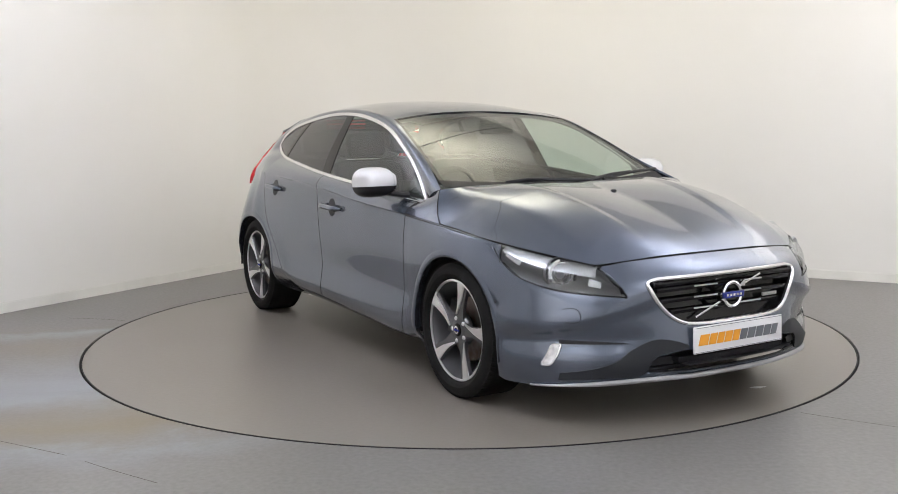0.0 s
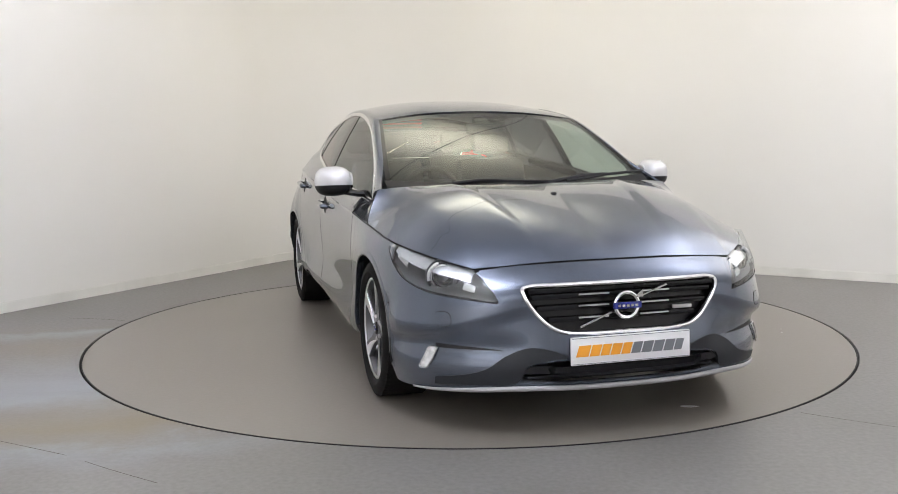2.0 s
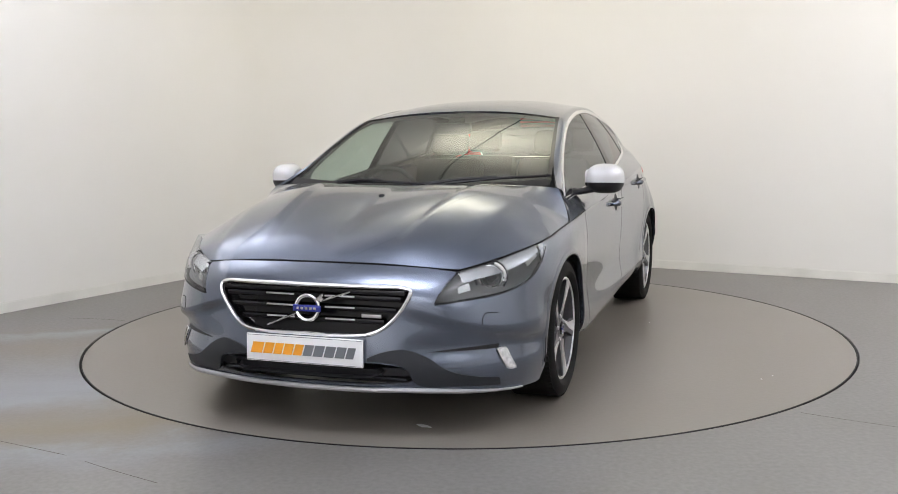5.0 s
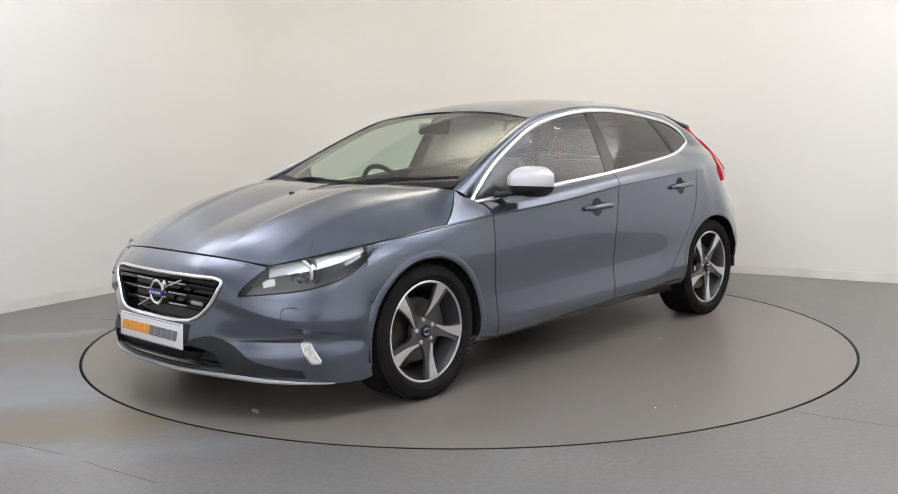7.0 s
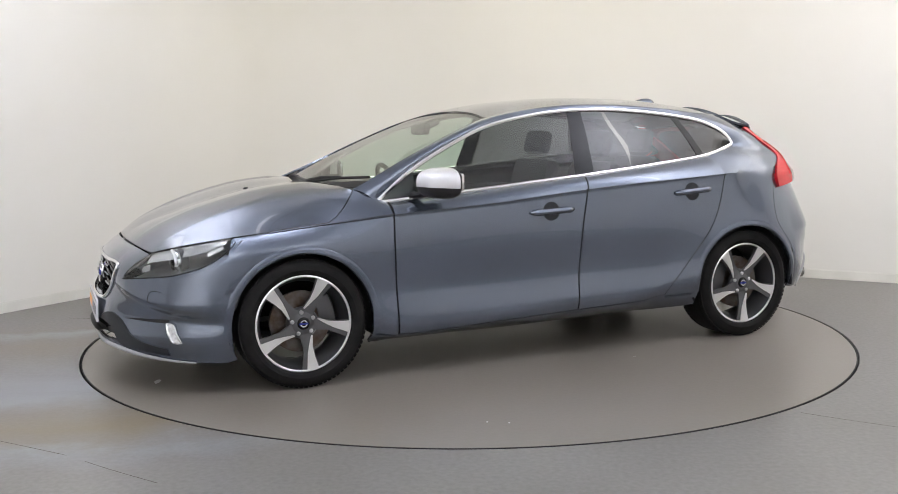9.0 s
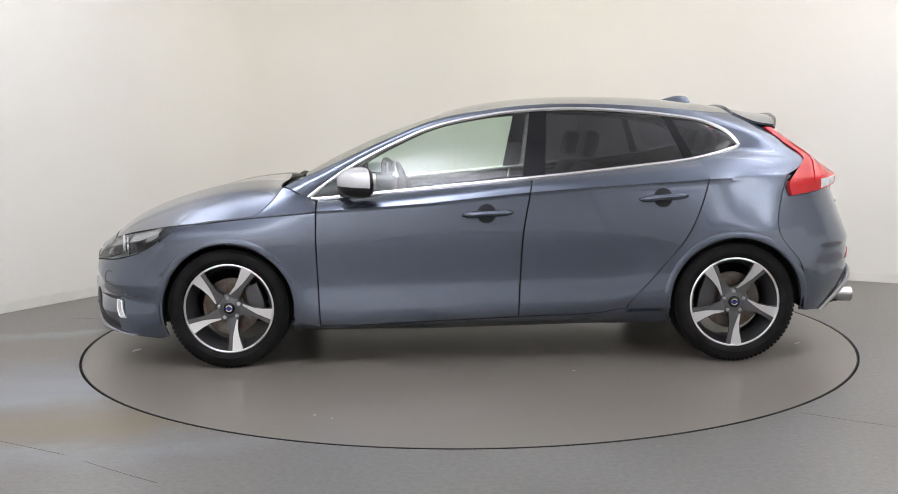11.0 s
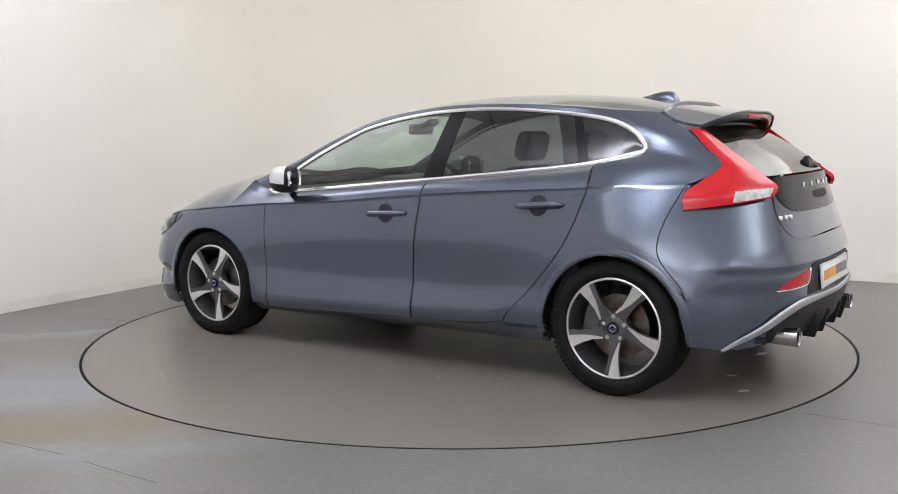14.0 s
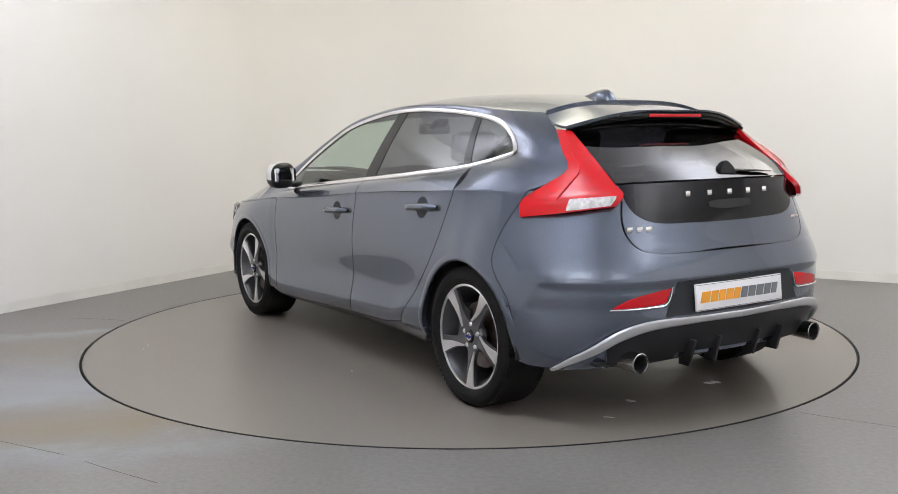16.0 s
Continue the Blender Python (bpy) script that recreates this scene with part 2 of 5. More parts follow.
def hermite(k, P, count=None, t=None):
    """A smooth line through P with knots k, at count even steps or at the knots t."""
    k = np.array(k, float)
    if t is None:
        t = np.linspace(k[0], k[-1], count)
    M = tangents(k, P)
    i = np.clip(np.searchsorted(k, t, side="right") - 1, 0, len(k) - 2)
    h = k[i + 1] - k[i]
    s = (t - k[i]) / h
    sh = (-1,) + (1,) * (P.ndim - 1)
    s, h = s.reshape(sh), h.reshape(sh)
    return ((2 * s**3 - 3 * s**2 + 1) * P[i] + (s**3 - 2 * s**2 + s) * h * M[i]
            + (-2 * s**3 + 3 * s**2) * P[i + 1] + (s**3 - s**2) * h * M[i + 1])


def steps(k, n):
    """Knot values with n steps in each interval."""
    return np.concatenate([np.linspace(a, b, n, endpoint=False) for a, b in zip(k[:-1], k[1:])] + [[k[-1]]])


def chord(P):
    d = np.linalg.norm(np.diff(P, axis=1), axis=2).mean(axis=0)
    return np.concatenate([[0], np.cumsum(np.sqrt(d) + 1e-6)])


def loft(curves, nu=8, nv=8):
    """A smooth grid through curves that have the same number of points: [along, across, xyz]."""
    P = np.array(curves, float)
    ku, kv = chord(P), chord(P.transpose(1, 0, 2))
    A = hermite(ku, P.transpose(1, 0, 2), t=steps(ku, nu))
    return hermite(kv, A.transpose(1, 0, 2), t=steps(kv, nv)).transpose(1, 0, 2)


def mirrored(G):
    """A half grid, whose first column lies on the middle line, made whole across."""
    return np.concatenate([G[:, :0:-1] * [1, -1, 1], G], axis=1)


def sheet(G, keep=None, gap=0.0, depth=0.012, flip=False, snap=None, mask=None, sides=(1, 1, 1, 1)):
    """A panel from a grid: edges drawn in by half a gap, faces kept by a test, the rim turned inwards."""
    G = np.array(G)
    if gap:
        for ax in (0, 1):
            G = np.swapaxes(G, 0, ax)
            for a, b, on in ((0, 1, sides[2 * ax]), (-1, -2, sides[2 * ax + 1])):
                if not on:
                    continue
                d = G[b] - G[a]
                ln = np.linalg.norm(d, axis=-1, keepdims=True) + 1e-9
                G[a] = G[a] + d / ln * np.minimum(gap, ln * 0.6)
            G = np.swapaxes(G, 0, ax)
    bm = bmesh.new()
    V = [[bm.verts.new(p) for p in row] for row in G]
    for i in range(len(G) - 1):
        for j in range(len(G[0]) - 1):
            q = (V[i][j], V[i + 1][j], V[i + 1][j + 1], V[i][j + 1])
            c = (G[i, j] + G[i + 1, j] + G[i + 1, j + 1] + G[i, j + 1]) / 4
            if (keep is None or keep(c)) and (mask is None or mask[i, j]):
                bm.faces.new(q if not flip else q[::-1])
    bmesh.ops.delete(bm, geom=[v for v in bm.verts if not v.link_faces], context="VERTS")
    if snap:
        for v in bm.verts:
            if v.is_boundary:
                snap(v)
    bmesh.ops.remove_doubles(bm, verts=bm.verts, dist=1e-5)
    bm.normal_update()
    if depth:
        normal = {v: v.normal.copy() for v in bm.verts}
        rim = [e for e in bm.edges if e.is_boundary]
        out = bmesh.ops.extrude_edge_only(bm, edges=rim)["geom"]
        for v in [g for g in out if isinstance(g, bmesh.types.BMVert)]:
            near = [e.other_vert(v) for e in v.link_edges if e.other_vert(v) in normal]
            if near:
                v.co -= normal[near[0]] * depth
        # Rims coloured black, to put the shade of the panel gaps into them.
        if gap > 0.002:
            for f in [g for g in out if isinstance(g, bmesh.types.BMFace)]:
                f.material_index = 1
    return bm


def flip_y(bm):
    for v in bm.verts:
        v.co.y = -v.co.y
    bmesh.ops.reverse_faces(bm, faces=bm.faces)
    return bm


def tube(bm, line, radius, sides=8, flat=1.0, closed=False, up=None):
    """A bar along a line; flat squeezes it across its up direction."""
    P = [Vector(p) for p in line]
    rings = []
    for i, p in enumerate(P):
        a, b = P[i - 1] if (i or closed) else p, P[(i + 1) % len(P)] if (i + 1 < len(P) or closed) else p
        d = (b - a).normalized()
        u = up(p) if callable(up) else Vector(up or (0, 0, 1))
        s = d.cross(u).normalized()
        u = s.cross(d).normalized()
        r = radius[i] if isinstance(radius, (list, tuple)) else radius
        rings.append([bm.verts.new(p + s * (r * math.cos(2 * math.pi * k / sides)) + u * (r * flat * math.sin(2 * math.pi * k / sides))) for k in range(sides)])
    for i in range(len(P) - (0 if closed else 1)):
        A, B = rings[i], rings[(i + 1) % len(P)]
        for k in range(sides):
            bm.faces.new((A[k], A[(k + 1) % sides], B[(k + 1) % sides], B[k]))
    if not closed:
        bm.faces.new(rings[0][::-1])
        bm.faces.new(rings[-1])
    bmesh.ops.recalc_face_normals(bm, faces=bm.faces)
    return bm


def prism(bm, outline, thick, place):
    """A flat plate: a 2D outline (x, y) extruded by thick along z, put at a pose."""
    A = [bm.verts.new(place @ Vector((x, y, 0))) for x, y in outline]
    B = [bm.verts.new(place @ Vector((x, y, thick))) for x, y in outline]
    n = len(A)
    bm.faces.new(A[::-1])
    bm.faces.new(B)
    for k in range(n):
        bm.faces.new((A[k], A[(k + 1) % n], B[(k + 1) % n], B[k]))


# ---- room ----
def setting(name, bm, material, label, category="", smooth=False):
    return tagged(link_mesh(name, bm, material, smooth=smooth), label, category or name.split("_")[0], kind="structure")


def room_slab(bm, a0, a1, b0, b1, z0, z1):
    cs = [room(a, b, z) for z in (z0, z1) for a, b in ((a0, b0), (a1, b0), (a1, b1), (a0, b1))]
    V = [bm.verts.new(c) for c in cs]
    for q in ((0, 1, 2, 3), (4, 7, 6, 5), (0, 4, 5, 1), (1, 5, 6, 2), (2, 6, 7, 3), (3, 7, 4, 0)):
        bm.faces.new([V[i] for i in q])
    bmesh.ops.recalc_face_normals(bm, faces=bm.faces)


RADIUS = 2.236
COVE = 1.25


def cove(name, r0, r1, z0, z1, material, label, category):
    """The rounded corner between the two walls, between two radii about its own centre."""
    bm = bmesh.new()
    rings = []
    for t in np.linspace(0, math.pi / 2, 33):
        a, b = math.sin(t), math.cos(t)
        rings.append([bm.verts.new(room(COVE - r * a, COVE - r * b, z)) for r, z in ((r0, z0), (r0, z1), (r1, z1), (r1, z0))])
    for A, B in zip(rings, rings[1:]):
        for k in range(4):
            bm.faces.new((A[k], A[(k + 1) % 4], B[(k + 1) % 4], B[k]))
    bmesh.ops.recalc_face_normals(bm, faces=bm.faces)
    return setting(name, bm, material, label, category, smooth=True)


cove("wall_corner", COVE, COVE + 0.2, -0.1, ROOM_H, WALLPAINT, "rounded cream corner between two studio walls", "wall")
cove("baseboard_corner", COVE - 0.016, COVE, 0.0, 0.075, SKIRT, "curved white skirting board in the corner", "baseboard")
bm = bmesh.new()
inner = [bm.verts.new(((RADIUS + 0.008) * math.cos(a), (RADIUS + 0.008) * math.sin(a), 0)) for a in np.linspace(0, 2 * math.pi, 180, endpoint=False)]
outer = []
for v in inner:
    d = v.co.normalized()
    outer.append(bm.verts.new(d * 20))
deep = [bm.verts.new((v.co.x, v.co.y, -0.12)) for v in inner]
for k in range(180):
    j = (k + 1) % 180
    bm.faces.new((inner[k], outer[k], outer[j], inner[j]))
    bm.faces.new((deep[k], inner[k], inner[j], deep[j]))
setting("floor", bm, FLOOR, "grey painted concrete floor with worn pale patches")
bm = bmesh.new()
lathe(bm, [(0, -0.13), (RADIUS + 0.3, -0.13)], 64, axis="z")
setting("turntable_pit", bm, MATTBLACK, "dark pit below the turntable", "pit")
for name, a0, a1, b0, b1 in (("wall_left", COVE, ROOM_L + 0.2, -0.2, 0.0), ("wall_back", -0.2, 0.0, COVE, ROOM_R),
                             ("wall_right", 0.0, ROOM_L, ROOM_R, ROOM_R + 0.2), ("wall_front", ROOM_L, ROOM_L + 0.2, 0.0, ROOM_R + 0.2)):
    bm = bmesh.new()
    room_slab(bm, a0, a1, b0, b1, -0.1, ROOM_H)
    setting(name, bm, WALLPAINT, "plain cream painted studio wall", "wall")
bm = bmesh.new()
room_slab(bm, -0.2, ROOM_L + 0.2, -0.2, ROOM_R + 0.2, ROOM_H, ROOM_H + 0.2)
setting("ceiling", bm, CEILPAINT, "plain white painted ceiling", "ceiling")
for name, a0, a1, b0, b1 in (("baseboard_left", COVE, ROOM_L, 0.0, 0.016), ("baseboard_back", 0.0, 0.016, COVE, ROOM_R)):
    bm = bmesh.new()
    room_slab(bm, a0, a1, b0, b1, 0.0, 0.075)
    bmesh.ops.bevel(bm, geom=[e for e in bm.edges if min(v.co.z for v in e.verts) > 0.05], offset=0.006, segments=2, affect="EDGES")
    setting(name, bm, SKIRT, "white painted skirting board along the wall", "baseboard")

# ---- turntable ----
bm = bmesh.new()
lathe(bm, [(0, 0), (0.6, 0), (1.4, 0), (RADIUS - 0.010, 0), (RADIUS - 0.008, -0.002), (RADIUS - 0.008, -0.1)], 180, axis="z")
turntable = tagged(link_mesh("turntable", bm, DISC), "round grey painted turntable deck set flush in floor", "turntable")

# Black ring put in the gap; its colour stands for the gap's shade.
bm = bmesh.new()
lathe(bm, [(RADIUS - 0.0075, -0.1), (RADIUS - 0.0075, 0.0004), (RADIUS - 0.002, 0.0004), (RADIUS - 0.002, -0.1)], 180, axis="z")
part("edge_seal", bm, MATTBLACK, turntable, "black ring that darkens the gap round the deck")
# Small specks are flakes; the wider white plates imitate reflections in puddles.
for x, y, w, h, turn in ((-1.73, -0.31, .05, .028, 20), (0.71, 1.76, .012, .010, 0), (0.63, 1.81, .010, .008, 0), (-1.87, .5, .05, .012, 40), (-1.725, -.272, .055, .03, 60), (-1.74, .25, .05, .03, 10), (1.90, .447, .08, .03, 70), (-.523, 1.05, .02, .008, 0)):
    bm = bmesh.new()
    k = 9
    prism(bm, [(w / 2 * (.7 + .5 * random.random()) * math.cos(2 * math.pi * i / k), h / 2 * (.7 + .5 * random.random()) * math.sin(2 * math.pi * i / k)) for i in range(k)], .0012, pose(x, y, .0002, 0, 0, turn))
    part("paint_flake", bm, PLATE, turntable, "small white plate for deck flakes and puddle glints")
for a, b, c in (((-2.68, .48), (-2.45, .44), (-2.26, .37)), ((-1.45, -2.35), (-1.32, -2.44), (-1.10, -2.58)), ((-2.3, -1.9), (-1.9, -2.1), (-1.55, -2.28)), ((1.44, -1.79), (1.6, -1.9), (2.1, -2.2))):
    bm = bmesh.new()
    tube(bm, [(p[0], p[1], 0.0) for p in spline([(*a, 0), (*b, 0), (*c, 0)], 12)], .0016, 5, .35)
    tagged(link_mesh("floor_crack", bm, CRACK), "fine dark crack in the painted floor", "crack", kind="structure")

bm = bmesh.new()
tube(bm, [Vector((0.05, 1.45, ROOM_H - 0.03)) - ALONG_L * k for k in (-3.0, -1.0, 1.0, 2.4)], .008, 8)
tagged(link_mesh("ceiling_conduit", bm, GREYPLASTIC), "thin dark conduit pipe along the ceiling", "conduit", kind="structure")

# ---- car: surfaces ----
CAR = tagged(new("car"), "blue-grey metallic five-door hatchback with silver door mirrors", "car")
OFFSET = Vector((-0.062, 0.0305, 0))

# lines round the lower body, from the middle of the nose to the middle of the tail, bottom to top
LINE_SILL = [(2.195, 0, .20), (2.18, .25, .20), (2.12, .46, .195), (2.02, .64, .18), (1.86, .78, .165), (1.66, .84, .155), (1.32, .86, .16),
             (.97, .82, .182), (.845, .782, .182), (.3, .768, .178), (-.19, .768, .187), (-.6, .775, .196), (-.75, .795, .198), (-1.32, .86, .22),
             (-1.69, .84, .26), (-1.86, .70, .25), (-1.98, .52, .27), (-2.05, .26, .29), (-2.07, 0, .29)]
LINE_LOW = [(2.215, 0, .31), (2.20, .25, .31), (2.14, .47, .31), (2.04, .65, .30), (1.88, .80, .30), (1.67, .872, .29), (1.32, .885, .28),
            (.97, .885, .26), (.845, .885, .235), (.3, .88, .25), (-.19, .88, .27), (-.60, .885, .285), (-.76, .89, .31), (-1.32, .90, .33),
            (-1.69, .875, .38), (-1.89, .74, .38), (-2.03, .55, .40), (-2.09, .28, .42), (-2.11, 0, .42)]
LINE_MID = [(2.195, 0, .45), (2.18, .25, .45), (2.12, .47, .46), (2.025, .65, .47), (1.87, .80, .48), (1.67, .872, .48), (1.32, .90, .48),
            (.97, .888, .46), (.853, .88, .45), (.3, .868, .45), (-.20, .868, .46), (-.70, .878, .47), (-.915, .89, .48), (-1.32, .905, .50),
            (-1.66, .887, .52), (-1.89, .76, .53), (-2.03, .58, .53), (-2.085, .29, .53), (-2.10, 0, .53)]
LINE_HIGH = [(2.165, 0, .60), (2.15, .25, .60), (2.105, .46, .59), (2.01, .645, .585), (1.86, .785, .60), (1.67, .86, .635), (1.32, .902, .665),
             (.97, .892, .66), (.858, .885, .65), (.3, .878, .66), (-.215, .878, .675), (-.75, .885, .69), (-1.08, .89, .69), (-1.32, .90, .70),
             (-1.54, .885, .70), (-1.85, .74, .71), (-1.985, .57, .72), (-2.045, .29, .72), (-2.06, 0, .72)]
LINE_CREASE = [(2.06, 0, .693), (2.05, .25, .69), (2.015, .46, .68), (1.975, .585, .668), (1.85, .72, .70), (1.64, .825, .74), (1.32, .862, .78),
               (.97, .868, .81), (.855, .868, .82), (.285, .868, .856), (-.255, .866, .905), (-.75, .862, .937), (-1.187, .845, .96), (-1.35, .82, .965),
               (-1.62, .755, .975), (-1.80, .64, .985), (-1.905, .50, 1.0), (-1.96, .25, 1.005), (-1.975, 0, 1.005)]
N, M = 18, 16
LOWER = loft([LINE_SILL, LINE_LOW, LINE_MID, LINE_HIGH, LINE_CREASE], N, M)


def bell(d, below, above):
    """A ridge that falls off differently below and above its line."""
    return np.exp(-(d / np.where(d < 0, below, above)) ** 2)


def sculpt(P):
    """Ridges and undercuts pressed into both bumpers."""
    P = P.copy()
    x, y, z = P[..., 0], P[..., 1], P[..., 2]
    away = np.stack([x * 1.0 - np.sign(x) * 1.25, y * 0.9, z * 0], -1)
    away /= np.linalg.norm(away, axis=-1, keepdims=True) + 1e-9
    nose_part = np.clip((x - 1.66) / .10, 0, 1) * np.clip((y - .38) / .16, 0, 1)
    ridge = .535 - .13 * np.clip(y - .42, 0, 1) / .4
    push = .022 * bell(z - ridge, .026, .10) - .024 * bell(z - .365, .06, .05)
    tail_part = np.clip((-x - 1.70) / .12, 0, 1)
    push_t = .012 * bell(z - .625, .025, .10) - .012 * bell(z - .50, .09, .05)
    return P + away * (push * nose_part + push_t * tail_part)[..., None]


LOWER = sculpt(LOWER)
fold_in = np.clip((LOWER[:, -1, 0] + 1.5) / .3, 0, 1) * np.clip((1.62 - LOWER[:, -1, 0]) / .2, 0, 1)
LOWER[:, -1, 1] += .0045 * fold_in
LOWER[:, -2, 1] -= .0008 * fold_in


# let the grid line beside the tailgate swing in towards the gate's foot
at_s = np.arange(LOWER.shape[0], dtype=float)
for column in range(2 * M, LOWER.shape[1]):
    v = column / M
    swing = .62 * (1 - math.sqrt(1 - max(0.0, 1 - (v - 3) / .62) ** 2)) if v >= 3 else .62 * (v - 2)
    weight = np.interp(at_s / N, (14.6, 16, 17.8), (0, 1, 0))
    moved = at_s + swing * weight * N
    LOWER[:, column] = np.stack([np.interp(moved, at_s, LOWER[:, column, k]) for k in range(3)], -1)


def lower(s0, s1, v0, v1):
    """The lower body between stations and lines."""
    return LOWER[round(s0 * N):round(s1 * N) + 1, round(v0 * M):round(v1 * M) + 1]


# the glasshouse
BELT = spline([(.915, .776, .874), (.557, .79, .902), (.188, .80, .935), (-.271, .803, .975), (-.729, .77, 1.018), (-1.156, .719, 1.066), (-1.375, .655, 1.120)], 97)
ARC = spline([(.915, .776, .878), (.70, .715, 1.03), (.45, .668, 1.16), (.24, .638, 1.245), (-.087, .610, 1.31), (-.34, .598, 1.331), (-.60, .590, 1.331),
              (-1.01, .580, 1.296), (-1.22, .600, 1.255), (-1.34, .628, 1.195), (-1.388, .648, 1.135)], 129)
GUTTER = spline([(1.03, .765, .945), (.80, .695, 1.048), (.55, .648, 1.163), (.222, .592, 1.292), (-.087, .560, 1.345), (-.34, .548, 1.364),
                 (-.70, .540, 1.360), (-1.02, .528, 1.338), (-1.394, .490, 1.300)], 97)


def arch_test(c):
    for hx in (1.3235, -1.3235):
        if (c[0] - hx) ** 2 + (c[2] - 0.312) ** 2 < 0.356 ** 2 and abs(c[1]) > 0.5:
            return False
    return True


def arch_snap(v):
    for hx in (1.3235, -1.3235):
        d = Vector((v.co.x - hx, 0, v.co.z - 0.312))
        if 0.340 < d.length < 0.392 and abs(v.co.y) > 0.5:
            k = d.normalized() * 0.350
            v.co.x, v.co.z = hx + k.x, 0.312 + k.z


def inside(poly, a, b):
    hit = False
    for (x0, y0), (x1, y1) in zip(poly, poly[1:] + poly[:1]):
        if (y0 > b) != (y1 > b) and a < (x1 - x0) * (b - y0) / (y1 - y0) + x0:
            hit = not hit
    return hit


# outlines in the front view (y, z), left half
GRILLE = [(0, .612), (.25, .611), (.40, .606), (.428, .596), (.425, .572), (.395, .52), (.34, .46), (.29, .432), (.23, .422), (0, .42)]
INTAKE = [(0, .318), (.30, .316), (.40, .300), (.435, .275), (.440, .235), (.30, .226), (0, .226)]
HEAD_LOW = [(2.09, .520, .542), (2.025, .64, .556), (1.91, .765, .578), (1.78, .828, .615), (1.69, .851, .668), (1.630, .856, .728)]
HEAD_TOP = [(2.065, .535, .585), (1.982, .583, .664), (1.87, .70, .701), (1.77, .765, .721), (1.69, .808, .736), (1.632, .834, .743)]
HEAD_SIDE = [(x, z) for x, y, z in HEAD_LOW[2:]] + [(x, z) for x, y, z in HEAD_TOP[:1:-1]]
HEAD = [(y, z) for x, y, z in HEAD_LOW] + [(y, z) for x, y, z in HEAD_TOP[::-1]]


def nose_test(c):
    if not arch_test(c):
        return False
    if 1.62 < c[0] < 1.91 and inside(HEAD_SIDE, c[0], c[2]):
        return False
    if c[0] > 1.655:
        y, z = abs(c[1]), c[2]
        if inside(GRILLE, y, z) or inside(INTAKE, y, z) or inside(HEAD, y, z):
            return False
    return True


def nose_snap(v):
    """Draw ragged cut edges onto the outlines of the openings."""
    arch_snap(v)
    if v.co.x < 1.60:
        return
    if v.co.x < 1.86:
        best = None
        for (x0, z0), (x1, z1) in zip(HEAD_SIDE, HEAD_SIDE[1:]):
            k = max(0, min(1, ((v.co.x - x0) * (x1 - x0) + (v.co.z - z0) * (z1 - z0)) / ((x1 - x0) ** 2 + (z1 - z0) ** 2 + 1e-12)))
            q = (x0 + k * (x1 - x0), z0 + k * (z1 - z0))
            d = math.hypot(v.co.x - q[0], v.co.z - q[1])
            if best is None or d < best[0]:
                best = (d, q)
        if best[0] < 0.014:
            v.co.x, v.co.z = best[1]
        return
    y, z, side = abs(v.co.y), v.co.z, (1 if v.co.y >= 0 else -1)
    best = None
    for outline in (GRILLE, INTAKE, HEAD + HEAD[:1]):
        for (y0, z0), (y1, z1) in zip(outline, outline[1:]):
            k = max(0, min(1, ((y - y0) * (y1 - y0) + (z - z0) * (z1 - z0)) / ((y1 - y0) ** 2 + (z1 - z0) ** 2 + 1e-12)))
            q = (y0 + k * (y1 - y0), z0 + k * (z1 - z0))
            d = math.hypot(y - q[0], z - q[1])
            if best is None or d < best[0]:
                best = (d, q)
    if best[0] < 0.017:
        v.co.y, v.co.z = best[1][0] * side, best[1][1]


def both_sides(name, G, material, parent, label="", flip=False, **kw):
    out = []
    for side in (1, -1):
        bm = sheet(G, flip=flip, **kw)
        if side < 0:
            flip_y(bm)
        out.append(part(name, bm, material, parent, label))
    return out


GAP = 0.0040
# nose: the bumper and its corners, across the middle
nose = mirrored(lower(0, 5, 0, 4).transpose(1, 0, 2)).transpose(1, 0, 2)
front_bumper = part("front_bumper", sheet(nose, nose_test, GAP, snap=nose_snap, sides=(0, 0, 1, 1)), PAINT, CAR)
wing = both_sides("front_wing", lower(5, 8, 0.6, 4), PAINT, CAR, keep=arch_test, gap=GAP, snap=arch_snap, sides=(0, 1, 1, 0))
sill = both_sides("side_sill", lower(7, 12.6, 0, 0.9), PAINT, CAR, gap=GAP, keep=arch_test, snap=arch_snap)
half = lower(14, 18, 0, 4)
tail = mirrored(half.transpose(1, 0, 2)[:, ::-1]).transpose(1, 0, 2)
middle = len(tail) // 2
hole = np.ones((len(tail) - 1, len(tail[0]) - 1), bool)
hole[middle - 2 * N:middle + 2 * N, 3 * M:] = False
# outlines of the tail lamp, from its top down: outer edge and inner edge
T_F = [(-1.556, .556, 1.226), (-1.65, .602, 1.145), (-1.742, .648, 1.062), (-1.685, .722, .998), (-1.622, .792, .935), (-1.630, .806, .868)]
T_R = [(-1.618, .520, 1.218), (-1.735, .524, 1.132), (-1.835, .532, 1.06), (-1.908, .536, 1.005), (-1.960, .536, .962), (-1.948, .566, .918)]
LAMP_HOLE = [(x, z + .014) for x, y, z in T_F] + [(x, z + .014) for x, y, z in T_R[::-1]]


def tail_test(c):
    return arch_test(c) and not (abs(c[1]) > .53 and inside(LAMP_HOLE, c[0], c[2]))


rear_bumper = part("rear_bumper", sheet(tail, tail_test, 0.0024, flip=True, mask=hole, snap=arch_snap), PAINT, CAR)
gate = lower(16, 18, 3, 4)
